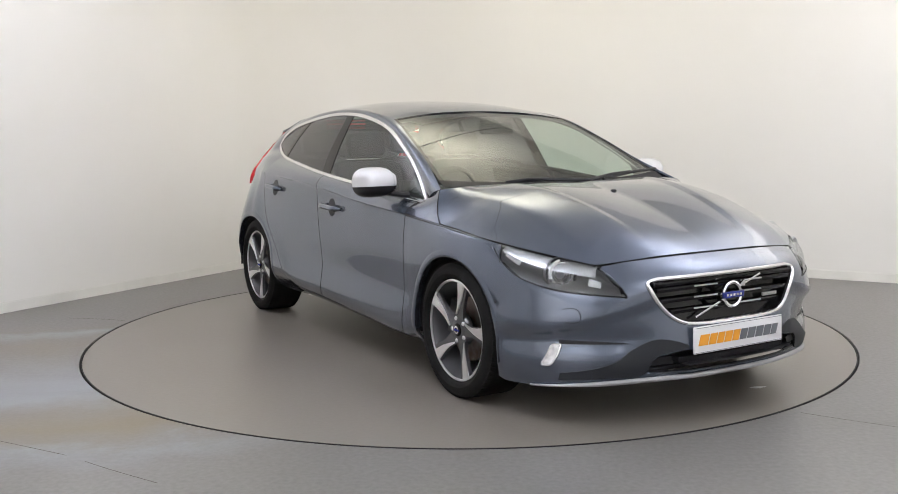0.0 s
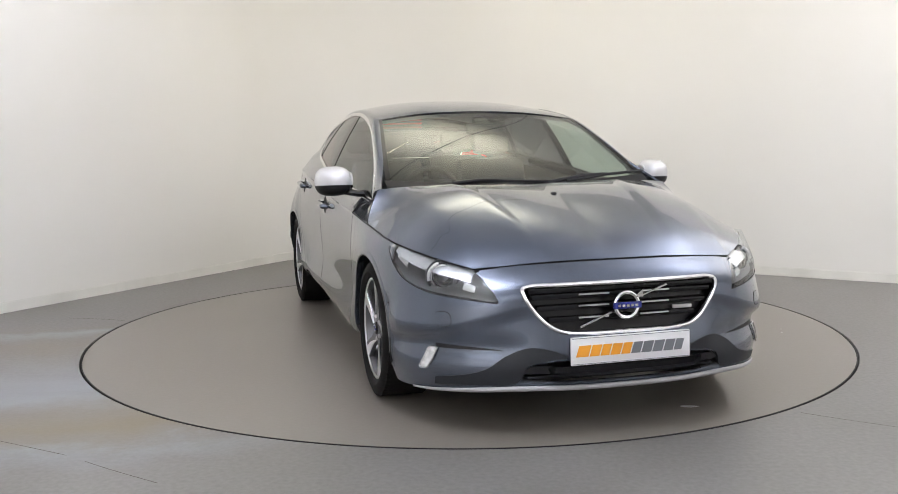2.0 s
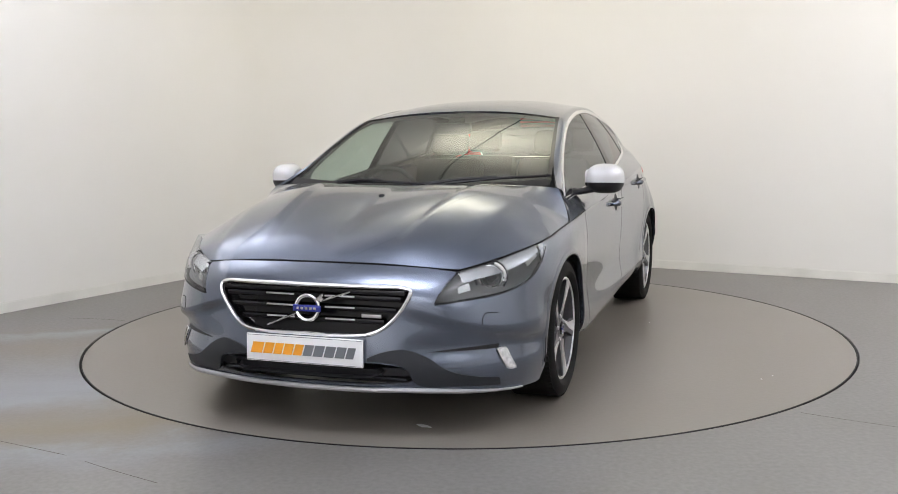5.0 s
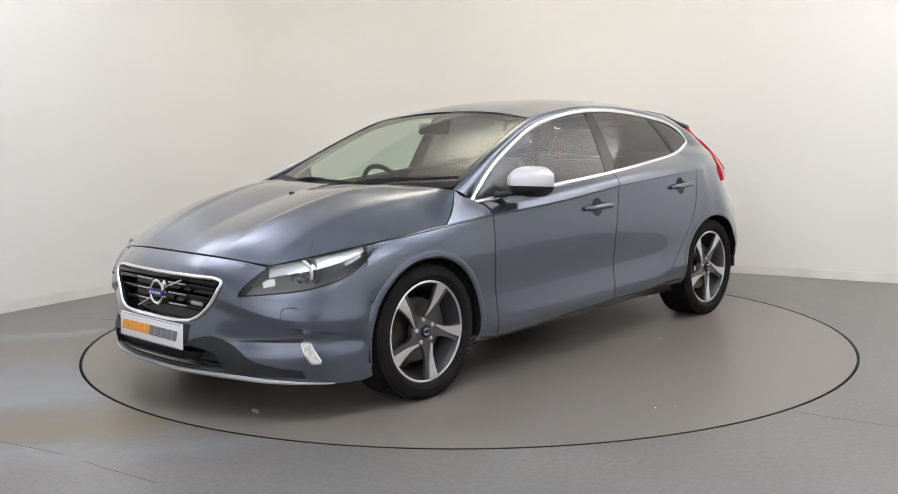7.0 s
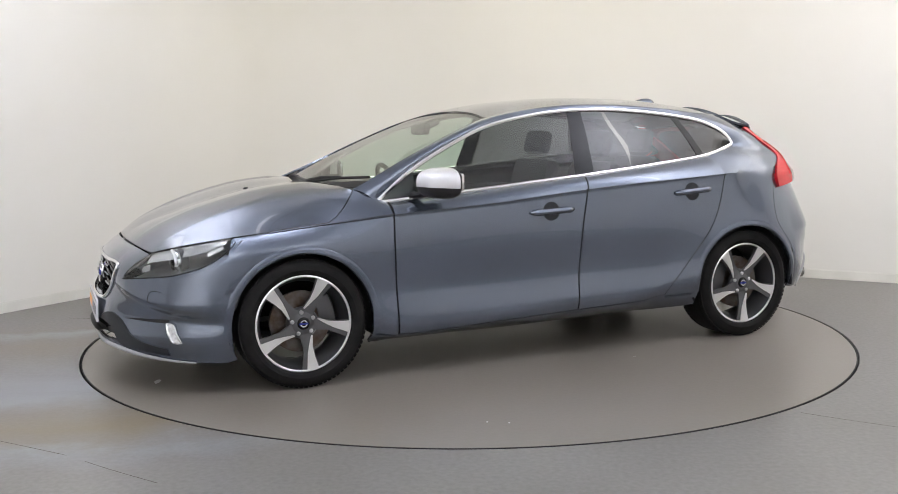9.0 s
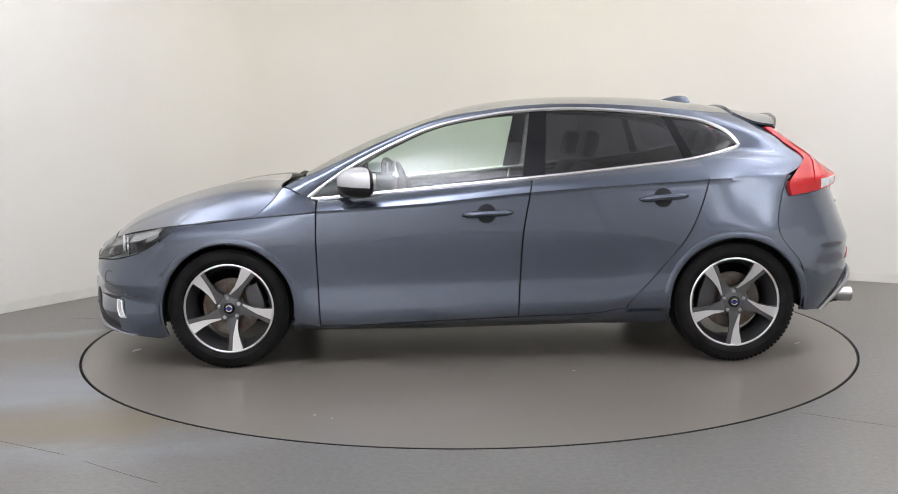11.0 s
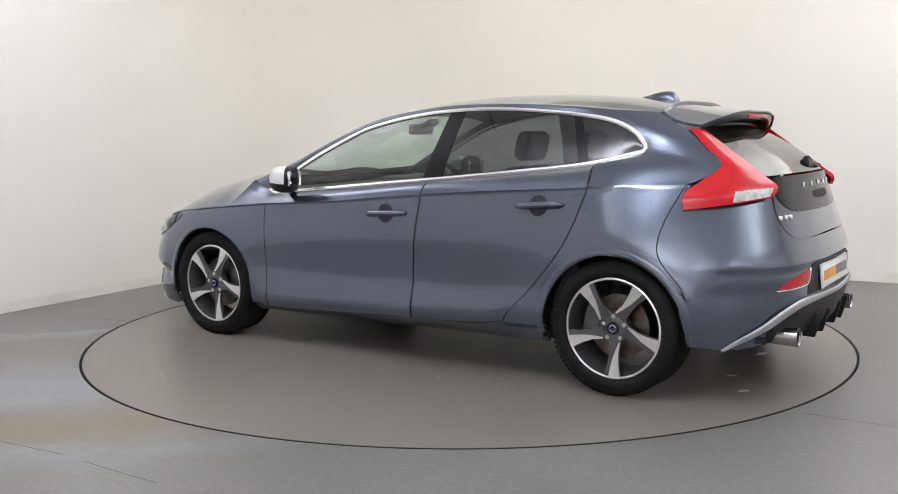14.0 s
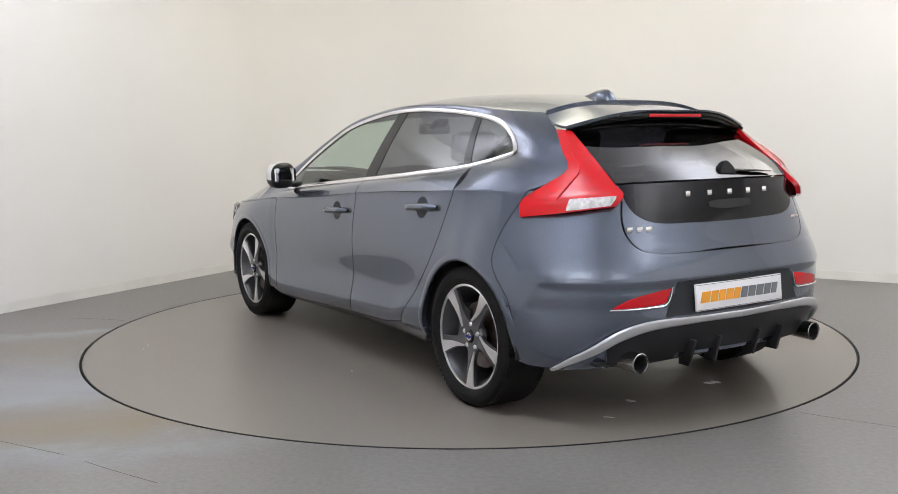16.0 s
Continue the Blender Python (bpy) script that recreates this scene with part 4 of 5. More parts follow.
# ---- front: lamps, grille, bumper trim ----
for side in (1, -1):
    S = np.array([1, side, 1])
    low, top = np.array(HEAD_LOW), np.array(HEAD_TOP)
    mid = (low + top) / 2 + np.array([.020, .016, .004])
    lens_grid = loft([low, mid, top], 8, 8)
    back = loft([low * [.985, .995, 1] + [0, 0, .004], (low + top) / 2 + [-.085, -.055, 0], top * [.985, .99, 1] - [0, 0, .003]], 8, 8)
    bm = facing(sheet(back, depth=0), Vector((1, 1, 0)))
    if side < 0:
        flip_y(bm)
    lamp = part("headlamp", bm, LAMPDARK, CAR, "dark headlamp housing under a clear lens")
    bm = facing(sheet(proud(lens_grid, .002), depth=.004), Vector((1, 1, 0)))
    if side < 0:
        flip_y(bm)
    part("lens", bm, LENS, lamp, "clear headlamp lens")
    # Thin black tube that draws the dark gap along the lens's lower edge.
    edge = [Vector(p) * 1.0 for p in proud(lens_grid, .0025)[:, 0]]
    part("lamp_seal", tube(bmesh.new(), [Vector((p.x, p.y * side, p.z)) for p in edge], .0022, 6, up=(0, 0, 1)), MATTBLACK, lamp, "dark line for the gap under the lens")
    # projector bowl with a bright ring, facing ahead and out
    aim = Vector((1, .30 * side, .02)).to_track_quat("Y", "Z").to_matrix().to_4x4()
    at = Matrix.Translation((1.888, .690 * side, .632)) @ aim @ Matrix.Scale(1.12, 4)

    def turned(name, prof, mat, label="", steps=40, closed=False, m=at):
        b = bmesh.new()
        lathe(b, prof, steps, closed)
        bmesh.ops.transform(b, matrix=m, verts=b.verts)
        return part(name, b, mat, lamp, label)

    turned("projector_lens", [(0, .014), (.018, .011), (.030, .002), (.034, -.008)], GLOSSBLACK, "dark glass projector lens")
    turned("projector_ring", [(.036, -.004), (.040, .004), (.045, .003), (.050, -.010), (.052, -.03), (.034, -.03)], CHROME, "bright projector ring", closed=True)
    turned("bezel", [(.054, -.012), (.062, -.004), (.064, -.016), (.060, -.04)], GREYPLASTIC)
    # light blade beside the ring
    bm = bmesh.new()
    blade = [at @ Vector((.052 * math.cos(a) * side * -1, .016, .052 * math.sin(a))) for a in np.radians(np.linspace(-15, 75, 12))]
    tube(bm, blade, .0075, 8, 1.0, up=(0, 0, 1))
    part("light_blade", bm, WHITELENS, lamp, "white light blade")
    # bright reflector strips along the upper edge and inboard indicator
    n = lens_grid.shape[0]
    strip = np.array([[lens_grid[i, j] - np.array([.016, .014, .002]) for j in (9, 11, 13, 15)] for i in range(n // 5, n - 5)]) * S
    patch("chrome_brow", strip, LAMPGREY, lamp, "bright chrome reflector strip", 0, d=(1, side, 0))
    cell = np.array([[lens_grid[i, j] - np.array([.022, .014, 0]) for j in (4, 6, 8)] for i in range(6, 10)]) * S
    patch("indicator", cell, LAMPGREY, lamp, "pale indicator reflector", 0.004, d=(1, side, 0))
    cell = np.array([[lens_grid[i, j] - np.array([.018, .022, 0]) for j in (5, 7, 9, 11)] for i in range(n - 15, n - 7)]) * S
    patch("side_reflector", cell, LAMPGREY, lamp, "bright side reflector", 0.004, d=(1, side, 0))
    # fog lamp in the bumper's corner
    def fog_at(u, f, lift):
        """A place on the leaning lamp: u across it, f from its top to its foot."""
        return on_skin("front", .728 + .038 * f + .026 * u, .350 - .086 * f, lift)

    fog = np.array([[fog_at(u, f, .006) for f in np.linspace(0, 1, 7)] for u in np.linspace(0, 1, 5)]) * S
    fl = patch("fog_lamp", fog, WHITELENS, CAR, "small white fog lamp in bright frame", .012, d=(1, side, 0))[0]
    rim = [fog_at(u, f, .007) for u, f in ((0, .08), (.12, 0), (.5, -.02), (.9, 0), (1, .1), (1.02, .5), (1, .92), (.88, 1), (.5, 1.02), (.12, 1), (0, .9), (-.02, .5))]
    part("lamp_frame", tube(bmesh.new(), [Vector((p.x, p.y * side, p.z)) for p in rim], .0045, 6, closed=True, up=(1, side, 0)), CHROME, fl, "bright frame")
    # dark slot that runs inboard of the fog lamp, and the washer cover
    slot = laid("front", [(.50, .352), (.60, .352), (.735, .350)], [(.50, .353), (.60, .362), (.735, .368)], .0015, 16, 3) * S
    patch("bumper_slot", slot, BLACK, CAR, "dark slot in the bumper", 0, d=(1, 0, 0))
    cover = line_on("front", [(.742, .50), (.705, .503), (.695, .49), (.697, .455), (.71, .447), (.742, .448)], .0005, 16)
    part("washer_cover", tube(bmesh.new(), [Vector((p.x, p.y * side, p.z)) for p in cover], .0014, 5, up=(1, 0, 0)), MATTBLACK, CAR, "headlamp washer cover seam")
    # dark lower trim that sweeps from the corner up beside the intake
    trim = laid("front", [(.27, .320), (.34, .316), (.42, .292), (.455, .226), (.60, .212), (.74, .199)],
                [(.27, .335), (.33, .358), (.41, .368), (.49, .335), (.58, .275), (.74, .232)], .004, 36, 10) * S
    patch("lower_trim", trim, GREYPLASTIC, CAR, "dark grey textured bumper trim", .012, d=(1, 0, 0))

# splitter lip
lip = line_on("front", [(0, .205), (.25, .205), (.44, .203), (.60, .192), (.72, .180), (.80, .170)], .008, 40)
lip = [Vector((p.x, -p.y, p.z)) for p in lip[:0:-1]] + lip
thin = [.004 + .007 * min(1, 3 * (1 - abs(2 * k / (len(lip) - 1) - 1))) for k in range(len(lip))]
part("front_splitter", tube(bmesh.new(), lip, thin, 8, .75, up=(1, 0, 0)), BLADE, CAR, "silver splitter strip along the bumper's bottom")

# grille: dark box, bars, bright surround, diagonal strip and round badge
rim = [(y, z) for y, z, _ in spline([(y, z, 0) for y, z in GRILLE], 60)]
rim = [Vector(on_skin("front", y, z, .004)) for y, z in rim]
rim = rim + [Vector((p.x, -p.y, p.z)) for p in rim[-2:0:-1]]
bm = bmesh.new()
cs = [bm.verts.new((p.x - .055, p.y, p.z)) for p in rim]
ft = [bm.verts.new((p.x - .002, p.y * 1.005, p.z)) for p in rim]
bm.faces.new(cs)
for k in range(len(cs)):
    bm.faces.new((cs[k], cs[(k + 1) % len(cs)], ft[(k + 1) % len(cs)], ft[k]))
grille = part("grille", bm, GLOSSBLACK, CAR, "gloss black grille with bright surround")
part("surround", tube(bmesh.new(), rim, .0085, 8, .9, closed=True, up=(1, 0, 0)), CHROME, grille, "polished grille surround")
for z, w in ((.566, .395), (.520, .375), (.472, .325), (.590, .41)):
    bm = bmesh.new()
    box(bm, (2.110, -w, z - .011), (2.158, w, z + .009), .004)
    for v in bm.verts:
        v.co.x -= .12 * v.co.y ** 2
    bar = part("grille_bar", bm, GLOSSBLACK, grille)
    if z < .58:
        for s in (1, -1):
            bm = bmesh.new()
            box(bm, (2.155, s * .07 if s > 0 else -.20, z + .002), (2.161, .20 if s > 0 else -.07, z + .008), .001)
            for v in bm.verts:
                v.co.x -= .12 * v.co.y ** 2
            part("bright_edge", bm, SATIN, bar, "bright bar edge")
badge_at = Matrix.Translation((2.172, 0, .520)) @ Vector((1, 0, .06)).to_track_quat("Y", "Z").to_matrix().to_4x4()
bm = bmesh.new()
lathe(bm, [(.042, -.006), (.044, .006), (.052, .010), (.058, .006), (.059, -.006)], 48, True)
bmesh.ops.transform(bm, matrix=badge_at, verts=bm.verts)
badge = part("grille_badge", bm, CHROME, grille, "round chrome badge ring")
bm = bmesh.new()
box(bm, (2.176, -.061, .507), (2.186, .061, .533), .002)
band = part("badge_band", bm, BLUE, badge, "blue badge band")
for k in range(5):
    bm = bmesh.new()
    y = -.038 + k * .019
    box(bm, (2.1855, y - .006, .515), (2.1875, y + .006, .525))
    part("band_mark", bm, CHROME, band)
bm = bmesh.new()
prism(bm, [(-.004, .0), (.030, .028), (.030, -.004)], .008, Matrix.Translation((2.172, .040, .555)) @ Matrix(((0, 0, 1, 0), (1, 0, 0, 0), (0, 1, 0, 0), (0, 0, 0, 1))))
part("badge_arrow", bm, CHROME, badge)
for a, b in (((.055, .548), (.185, .592)), ((-.060, .492), (-.195, .438))):
    p, q = Vector((2.163, *a)), Vector((2.158, *b))
    part("diagonal_strip", tube(bmesh.new(), [p, (p + q) / 2, q], .0045, 6, up=(1, 0, 0)), CHROME, grille, "thin bright diagonal strip")
bm = bmesh.new()
box(bm, (2.135, .225, .486), (2.145, .312, .501), .002)
part("grille_emblem", bm, SATIN, grille, "small satin emblem bar")

# lower intake
bm = bmesh.new()
box(bm, (2.08, -.47, .215), (2.10, .47, .335))
intake = part("lower_intake", bm, MATTBLACK, CAR, "black lower intake with bars")
for z in (.243, .262, .281):
    bm = bmesh.new()
    box(bm, (2.11, -.415, z - .005), (2.178, .415, z + .005), .003)
    for v in bm.verts:
        v.co.x -= .20 * v.co.y ** 2
    part("intake_bar", bm, GREYPLASTIC, intake)


# number plates, their dealer lettering as slanted bars
def plate(m, label):
    """Lies in its own xz plane and faces its +y."""
    def put(name, bm, mat, parent, lb=""):
        bmesh.ops.transform(bm, matrix=m, verts=bm.verts)
        return part(name, bm, mat, parent, lb)
    bm = bmesh.new()
    box(bm, (-.262, -.012, -.0565), (.262, 0, .0565), .004)
    pl = put("number_plate", bm, PLATE, CAR, label)
    bm = bmesh.new()
    for lo, hi in (((-.258, .0, .0505), (.258, .0015, .0525)), ((-.258, .0, -.0525), (.258, .0015, -.0505))):
        box(bm, lo, hi)
    put("plate_line", bm, GREYPRINT, pl)
    x = .235
    for k, w in enumerate((.058, .047, .043, .047, .044, .045, .049, .049, .047, .040)):
        mat = ORANGE if k < 5 else GREYPRINT
        bm = bmesh.new()
        h, t, sl = .0225, .0145, .007
        def strip(pts):
            A = [bm.verts.new((-(px), .0004, pz)) for px, pz in pts]
            B = [bm.verts.new((-(px), .0022, pz)) for px, pz in pts]
            n = len(A)
            bm.faces.new(A)
            bm.faces.new(B[::-1])
            for i in range(n):
                bm.faces.new((A[i], B[i], B[(i + 1) % n], A[(i + 1) % n]))
        x0 = -x
        x1 = x0 + w - .006
        strip([(x0 - sl, -h), (x1 - sl, -h), (x1 + sl, h), (x0 + sl, h)])
        bmesh.ops.recalc_face_normals(bm, faces=bm.faces)
        put("plate_mark", bm, mat, pl)
        x -= w
    return pl


plate(pose(2.222, 0, .355, 2, 0, -90), "white dealer plate with orange and grey lettering bars")
plate(pose(-2.100, 0, .536, 6, 0, 90), "white dealer plate with orange and grey lettering bars")

# ---- rear: lamps, window panel, bumper trim ----
t_m = (np.array(T_F) + np.array(T_R)) / 2 + np.array([[-.006, .012, .003], [-.008, .014, .003], [-.012, .016, .003], [-.022, .026, .002], [-.030, .034, .0], [-.026, .030, .0]])
tail_grid = loft([T_F, t_m, T_R], 8, 8)
for side in (1, -1):
    S = np.array([1, side, 1])
    lamp = patch("tail_lamp", tail_grid * S, RED, CAR, "red boomerang tail lamp with a clear lower part", .02, d=(-1, side, 0))[0]
    n = tail_grid.shape[0]
    low = np.array([[tail_grid[i, j] + np.array([-.0025, .0025, 0]) for j in range(8, 16)] for i in range(n - 9, n - 1)]) * S
    patch("clear_lens", low, WHITELENS, lamp, "clear reversing lens", .004, d=(-1, side, 0))
    bm = tube(bmesh.new(), [Vector(p) * 1 for p in (tail_grid[8:34, 6] + np.array([-.002, .002, 0])) * S], .003, 6)
    part("lamp_ridge", bm, RED, lamp)
    # reflector low in the bumper
    ref = laid("rear", [(.62, .515), (.55, .518), (.45, .522), (.40, .528)], [(.62, .520), (.56, .552), (.45, .575), (.375, .585)], .004, 14, 5) * S
    rf = patch("reflector", ref, RED, CAR, "red bumper reflector with bright edge", .008, d=(-1, 0, 0))[0]
    edge = line_on("rear", [(.63, .510), (.55, .511), (.45, .515), (.395, .522), (.368, .588)], .004, 16)
    part("bright_edge", tube(bmesh.new(), [Vector((p.x, p.y * side, p.z)) for p in edge], .0035, 6), CHROME, rf, "bright edge")
    # exhaust tip
    bm = bmesh.new()
    lathe(bm, [(.033, .12), (.039, .12), (.042, .02), (.0425, .0), (.039, -.002), (.036, .004), (.034, .05), (.033, .12)], 32, True, axis="x")
    bmesh.ops.transform(bm, matrix=Matrix.Translation((-2.068, .535 * side, .296)), verts=bm.verts)
    tip = part("exhaust_tip", bm, TIPSTEEL, CAR, "polished round exhaust tip")
    # black lining with a disc that closes the pipe
    bm = bmesh.new()
    lathe(bm, [(0, .055), (.0325, .055), (.0335, .008), (.0352, .006)], 32, axis="x")
    bmesh.ops.transform(bm, matrix=Matrix.Translation((-2.068, .535 * side, .296)), verts=bm.verts)
    part("sooty_bore", bm, MATTBLACK, tip, "black lining and plug inside the pipe")
    # silver blade over the diffuser
    blade = [(-1.78, .755, .262), (-1.86, .735, .29), (-1.95, .675, .345), (-2.02, .605, .405), (-2.06, .50, .438), (-2.09, .30, .447), (-2.105, 0, .447)]
    wide = [.008, .016, .022, .022, .018, .014, .014]
    B = proud(np.array([spline(blade, 40)]), .008)[0] * S
    wd = np.interp(np.linspace(0, 1, 40), np.linspace(0, 1, 7), wide)
    part("diffuser_blade", tube(bmesh.new(), [Vector(p) for p in B], [float(w) for w in wd], 8, .5, up=lambda p: Vector((-1, .35 * p.y, 0))), BLADE, CAR, "silver blade above the rear diffuser")
D_low = [(-.60, .262), (-.45, .262), (-.2, .262), (.2, .262), (.45, .262), (.60, .262)]
D_top = [(-.63, .36), (-.52, .425), (-.2, .437), (.2, .437), (.52, .425), (.63, .36)]
diff = laid("rear", D_low, D_top, .005, 50, 8)
diffuser = patch("rear_diffuser", diff, BLACK, CAR, "black finned rear diffuser", .03, d=(-1, 0, 0))[0]
for y in (-.27, -.12, .12, .27):
    bm = bmesh.new()
    vs = box(bm, (-2.108, y - .008, .250), (-2.02, y + .008, .365), .004)
    for v in bm.verts:
        if v.co.z < .3 and v.co.x < -2.08:
            v.co.x += .03
    part("fin", bm, BLACK, diffuser)
bm = bmesh.new()
box(bm, (-1.98, -.45, .255), (-1.50, .45, .31), .02)
part("silencer_cover", bm, BLACK, CAR)
# dark recess round the rear plate
rec = laid("rear", [(-.40, .470), (-.2, .468), (.2, .468), (.40, .470)], [(-.34, .606), (-.2, .612), (.2, .612), (.34, .606)], .002, 30, 6)
patch("plate_recess", rec, GREYPLASTIC, CAR, "dark plate recess", 0, d=(-1, 0, 0))
# dark panel under the rear window, with bright letters as bars and a grip
pan = laid("rear", [(-.50, .93), (-.47, .880), (-.40, .848), (-.2, .838), (0, .836), (.2, .838), (.40, .848), (.47, .880), (.50, .93)],
           [(-.51, .996), (-.48, 1.0), (-.40, 1.001), (-.2, 1.003), (0, 1.004), (.2, 1.003), (.40, 1.001), (.48, 1.0), (.51, .996)], .003, 60, 8)
gate_panel = patch("gate_panel", pan, GLOSSBLACK, tailgate, "gloss dark panel below the rear window", .004, d=(-1, 0, 0))[0]
for y in (.205, .085, -.035, -.155, -.275):
    p = on_skin("rear", y, .955, .006)
    bm = bmesh.new()
    box(bm, (p.x - .003, y - .013, .943), (p.x + .004, y + .013, .967), .003)
    part("gate_mark", bm, CHROME, gate_panel, "bright raised mark")
grip = laid("rear", [(-.16, .895), (-.12, .888), (.05, .888), (.10, .897)], [(-.16, .918), (-.12, .922), (.05, .922), (.10, .918)], .0045, 16, 4)
patch("gate_grip", grip, MATTBLACK, gate_panel, "black hand grip", .003, d=(-1, 0, 0))
for y0, w, hgt in ((.512, .036, .022), (.470, .034, .022), (.430, .036, .022), (-.462, .030, .017), (-.497, .026, .017)):
    p = on_skin("rear", y0, .822, .002)
    bm = bmesh.new()
    box(bm, (p.x - .003, y0 - w * .42, .822 - hgt / 2), (p.x + .012, y0 + w * .42, .822 + hgt / 2), .002)
    part("badge_mark", bm, CHROME, tailgate, "small bright badge mark")
# rear wiper
bm = bmesh.new()
prism(bm, [(-.05, -.008), (.055, -.012), (.045, .02), (.01, .052), (-.02, .05), (-.05, .015)], .03, Matrix.Translation((-1.925, -.075, 1.028)) @ Matrix(((0, 0, -1, 0), (-1, 0, 0, 0), (0, 1, 0, 0), (0, 0, 0, 1))) @ Matrix.Rotation(radians(-14), 4, "X"))
bmesh.ops.recalc_face_normals(bm, faces=bm.faces)
bmesh.ops.bevel(bm, geom=list(bm.edges), offset=.005, segments=2, affect="EDGES")
rear_wiper = part("rear_wiper", bm, BLACK, CAR, "black rear wiper")
part("wiper_blade", tube(bmesh.new(), [(-1.945, -.11, 1.042), (-1.945, -.25, 1.036), (-1.925, -.385, 1.028)], [.012, .009, .004], 6, .6), BLACK, rear_wiper)
bm = bmesh.new()
box(bm, (-1.712, -.16, 1.275), (-1.695, .16, 1.289), .003)
part("brake_light", bm, RED, spoiler, "slim red high brake light")

# ---- sides: mirrors, handles ----
for side in (1, -1):
    S = Vector((1, side, 1))
    rows = []
    for a in np.linspace(0, 1, 41):
        # sections across the housing, from the door outwards
        y = .838 + .182 * a
        w = (1 - abs(2 * a - 1) ** 3.2) ** .5 if 0 < a < 1 else 0.02
        w = max(w, .55 if a < .5 else .02)
        hz, hx = .071 * w + .006, .112 * w + .01
        cx, cz = .640 - .060 * a, .972 - .006 * a
        rows.append([(cx + hx * math.copysign(abs(math.cos(t)) ** .75, math.cos(t)) * (1 if math.cos(t) > 0 else .45), y, cz + hz * math.copysign(abs(math.sin(t)) ** .75, math.sin(t))) for t in np.linspace(0, 2 * math.pi, 73)])
    G = np.array(rows)
    def housing(*cuts):
        """The closed mirror body, cut by planes that keep the side their normal points to."""
        b = sheet(G, depth=0)
        bmesh.ops.holes_fill(b, edges=[x for x in b.edges if x.is_boundary])
        bmesh.ops.recalc_face_normals(b, faces=b.faces)
        for co, no in cuts:
            bmesh.ops.bisect_plane(b, geom=list(b.verts) + list(b.edges) + list(b.faces), plane_co=co, plane_no=no, clear_inner=True)
        if side < 0:
            flip_y(b)
        return b

    split, back = (.60, .93, .946), (.590, .93, .97)
    mirror = part("door_mirror", housing((split, (-.06, 0, 1)), (back, (1, .33, 0))), SILVER, CAR, "satin silver door mirror with black base")
    part("mirror_base", housing((split, (.06, 0, -1))), BLACK, mirror, "black mirror base")
    part("mirror_frame", housing((split, (-.06, 0, 1)), (back, (-1, -.33, 0))), GLOSSBLACK, mirror, "black mirror frame")
    arm = [Vector(p) * 1 for p in ((.66, .90, .925), (.69, .86, .915), (.71, .81, .905), (.72, .775, .905))]
    part("mirror_arm", tube(bmesh.new(), [Vector((p.x, p.y * side, p.z)) for p in arm], [.03, .026, .024, .03], 10, .7), BLACK, mirror, "black mirror arm")
    bm = bmesh.new()
    vs = box(bm, (-.004, -.070, -.042), (.004, .070, .042), .012)
    bmesh.ops.transform(bm, matrix=pose(.562, .932, .974, 0, 0, 18), verts=bm.verts)
    if side < 0:
        flip_y(bm)
    part("mirror_glass", bm, CHROME, mirror, "mirror glass")
    # sail panel at the foot of the screen pillar
    tri = np.array([[on_line(BELT, x) * (1 - f) + on_line(ARC[:40], x) * f + np.array([0, .002, 0]) for f in np.linspace(0.1, .95, 5)] for x in np.linspace(.89, .70, 8)]) * np.array([1, side, 1])
    patch("sail_panel", tri, BLACK, mirror, "black triangular panel", .004, d=(0, side, 0))
    for door, x0, x1, z0, z1 in ((front_door, .098, -.160, .792, .803), (rear_door, -.822, -1.068, .861, .876)):
        view = "left" if side > 0 else "right"
        cx, cz = (x0 + x1) / 2, (z0 + z1) / 2
        # Flat disc on the skin; its dark colour stands for the recess's shade.
        cup = np.array([[on_skin(view, cx + .005 + r * .050 * math.cos(a), cz + r * .050 * math.sin(a), .0012 - .0003 * r) for r in (.02, .4, .7, 1.0)] for a in np.linspace(0, 2 * math.pi, 29)])
        d = door[0 if side > 0 else 1]
        patch("handle_cup", cup, GREYPLASTIC, d, "flat dark disc for the shaded recess behind the handle", 0, d=(0, side, 0))
        line = []
        for f in np.linspace(0, 1, 17):
            p = on_skin(view, x0 + (x1 - x0) * f, z0 + (z1 - z0) * f, .030 * min(1, math.sin(math.pi * f) * 1.8 + .12))
            line.append(p)
        rad = [.0165 * min(1, .5 + math.sin(math.pi * f) * 1.3) for f in np.linspace(0, 1, 17)]
        part("door_handle", tube(bmesh.new(), line, rad, 12, 1.0, up=(0, 0, 1)), PAINT, d, "body-coloured pull handle")

# pressed ridges along the flanks
def ridge(name, owner, pts, radius, lift):
    for k, side in enumerate((1, -1)):
        line = line_on("left" if side > 0 else "right", pts, lift, 40)
        rad = [radius * min(1, .15 + 4 * f, .15 + 2 * (1 - f)) for f in np.linspace(0, 1, len(line))]
        part(name, tube(bmesh.new(), line, rad, 8, .8, up=(0, 0, 1)), PAINT, owner[k])


ridge("shoulder_ridge", front_door, [(.845, .822), (.55, .839), (.285, .856), (.02, .881), (-.245, .904)], .0045, -.001)
ridge("shoulder_ridge", rear_door, [(-.268, .906), (-.50, .922), (-.75, .936), (-1.0, .949), (-1.16, .957)], .0045, -.001)
ridge("shoulder_ridge", wing, [(1.56, .751), (1.32, .779), (1.10, .799), (.97, .809), (.868, .817)], .004, -.001)

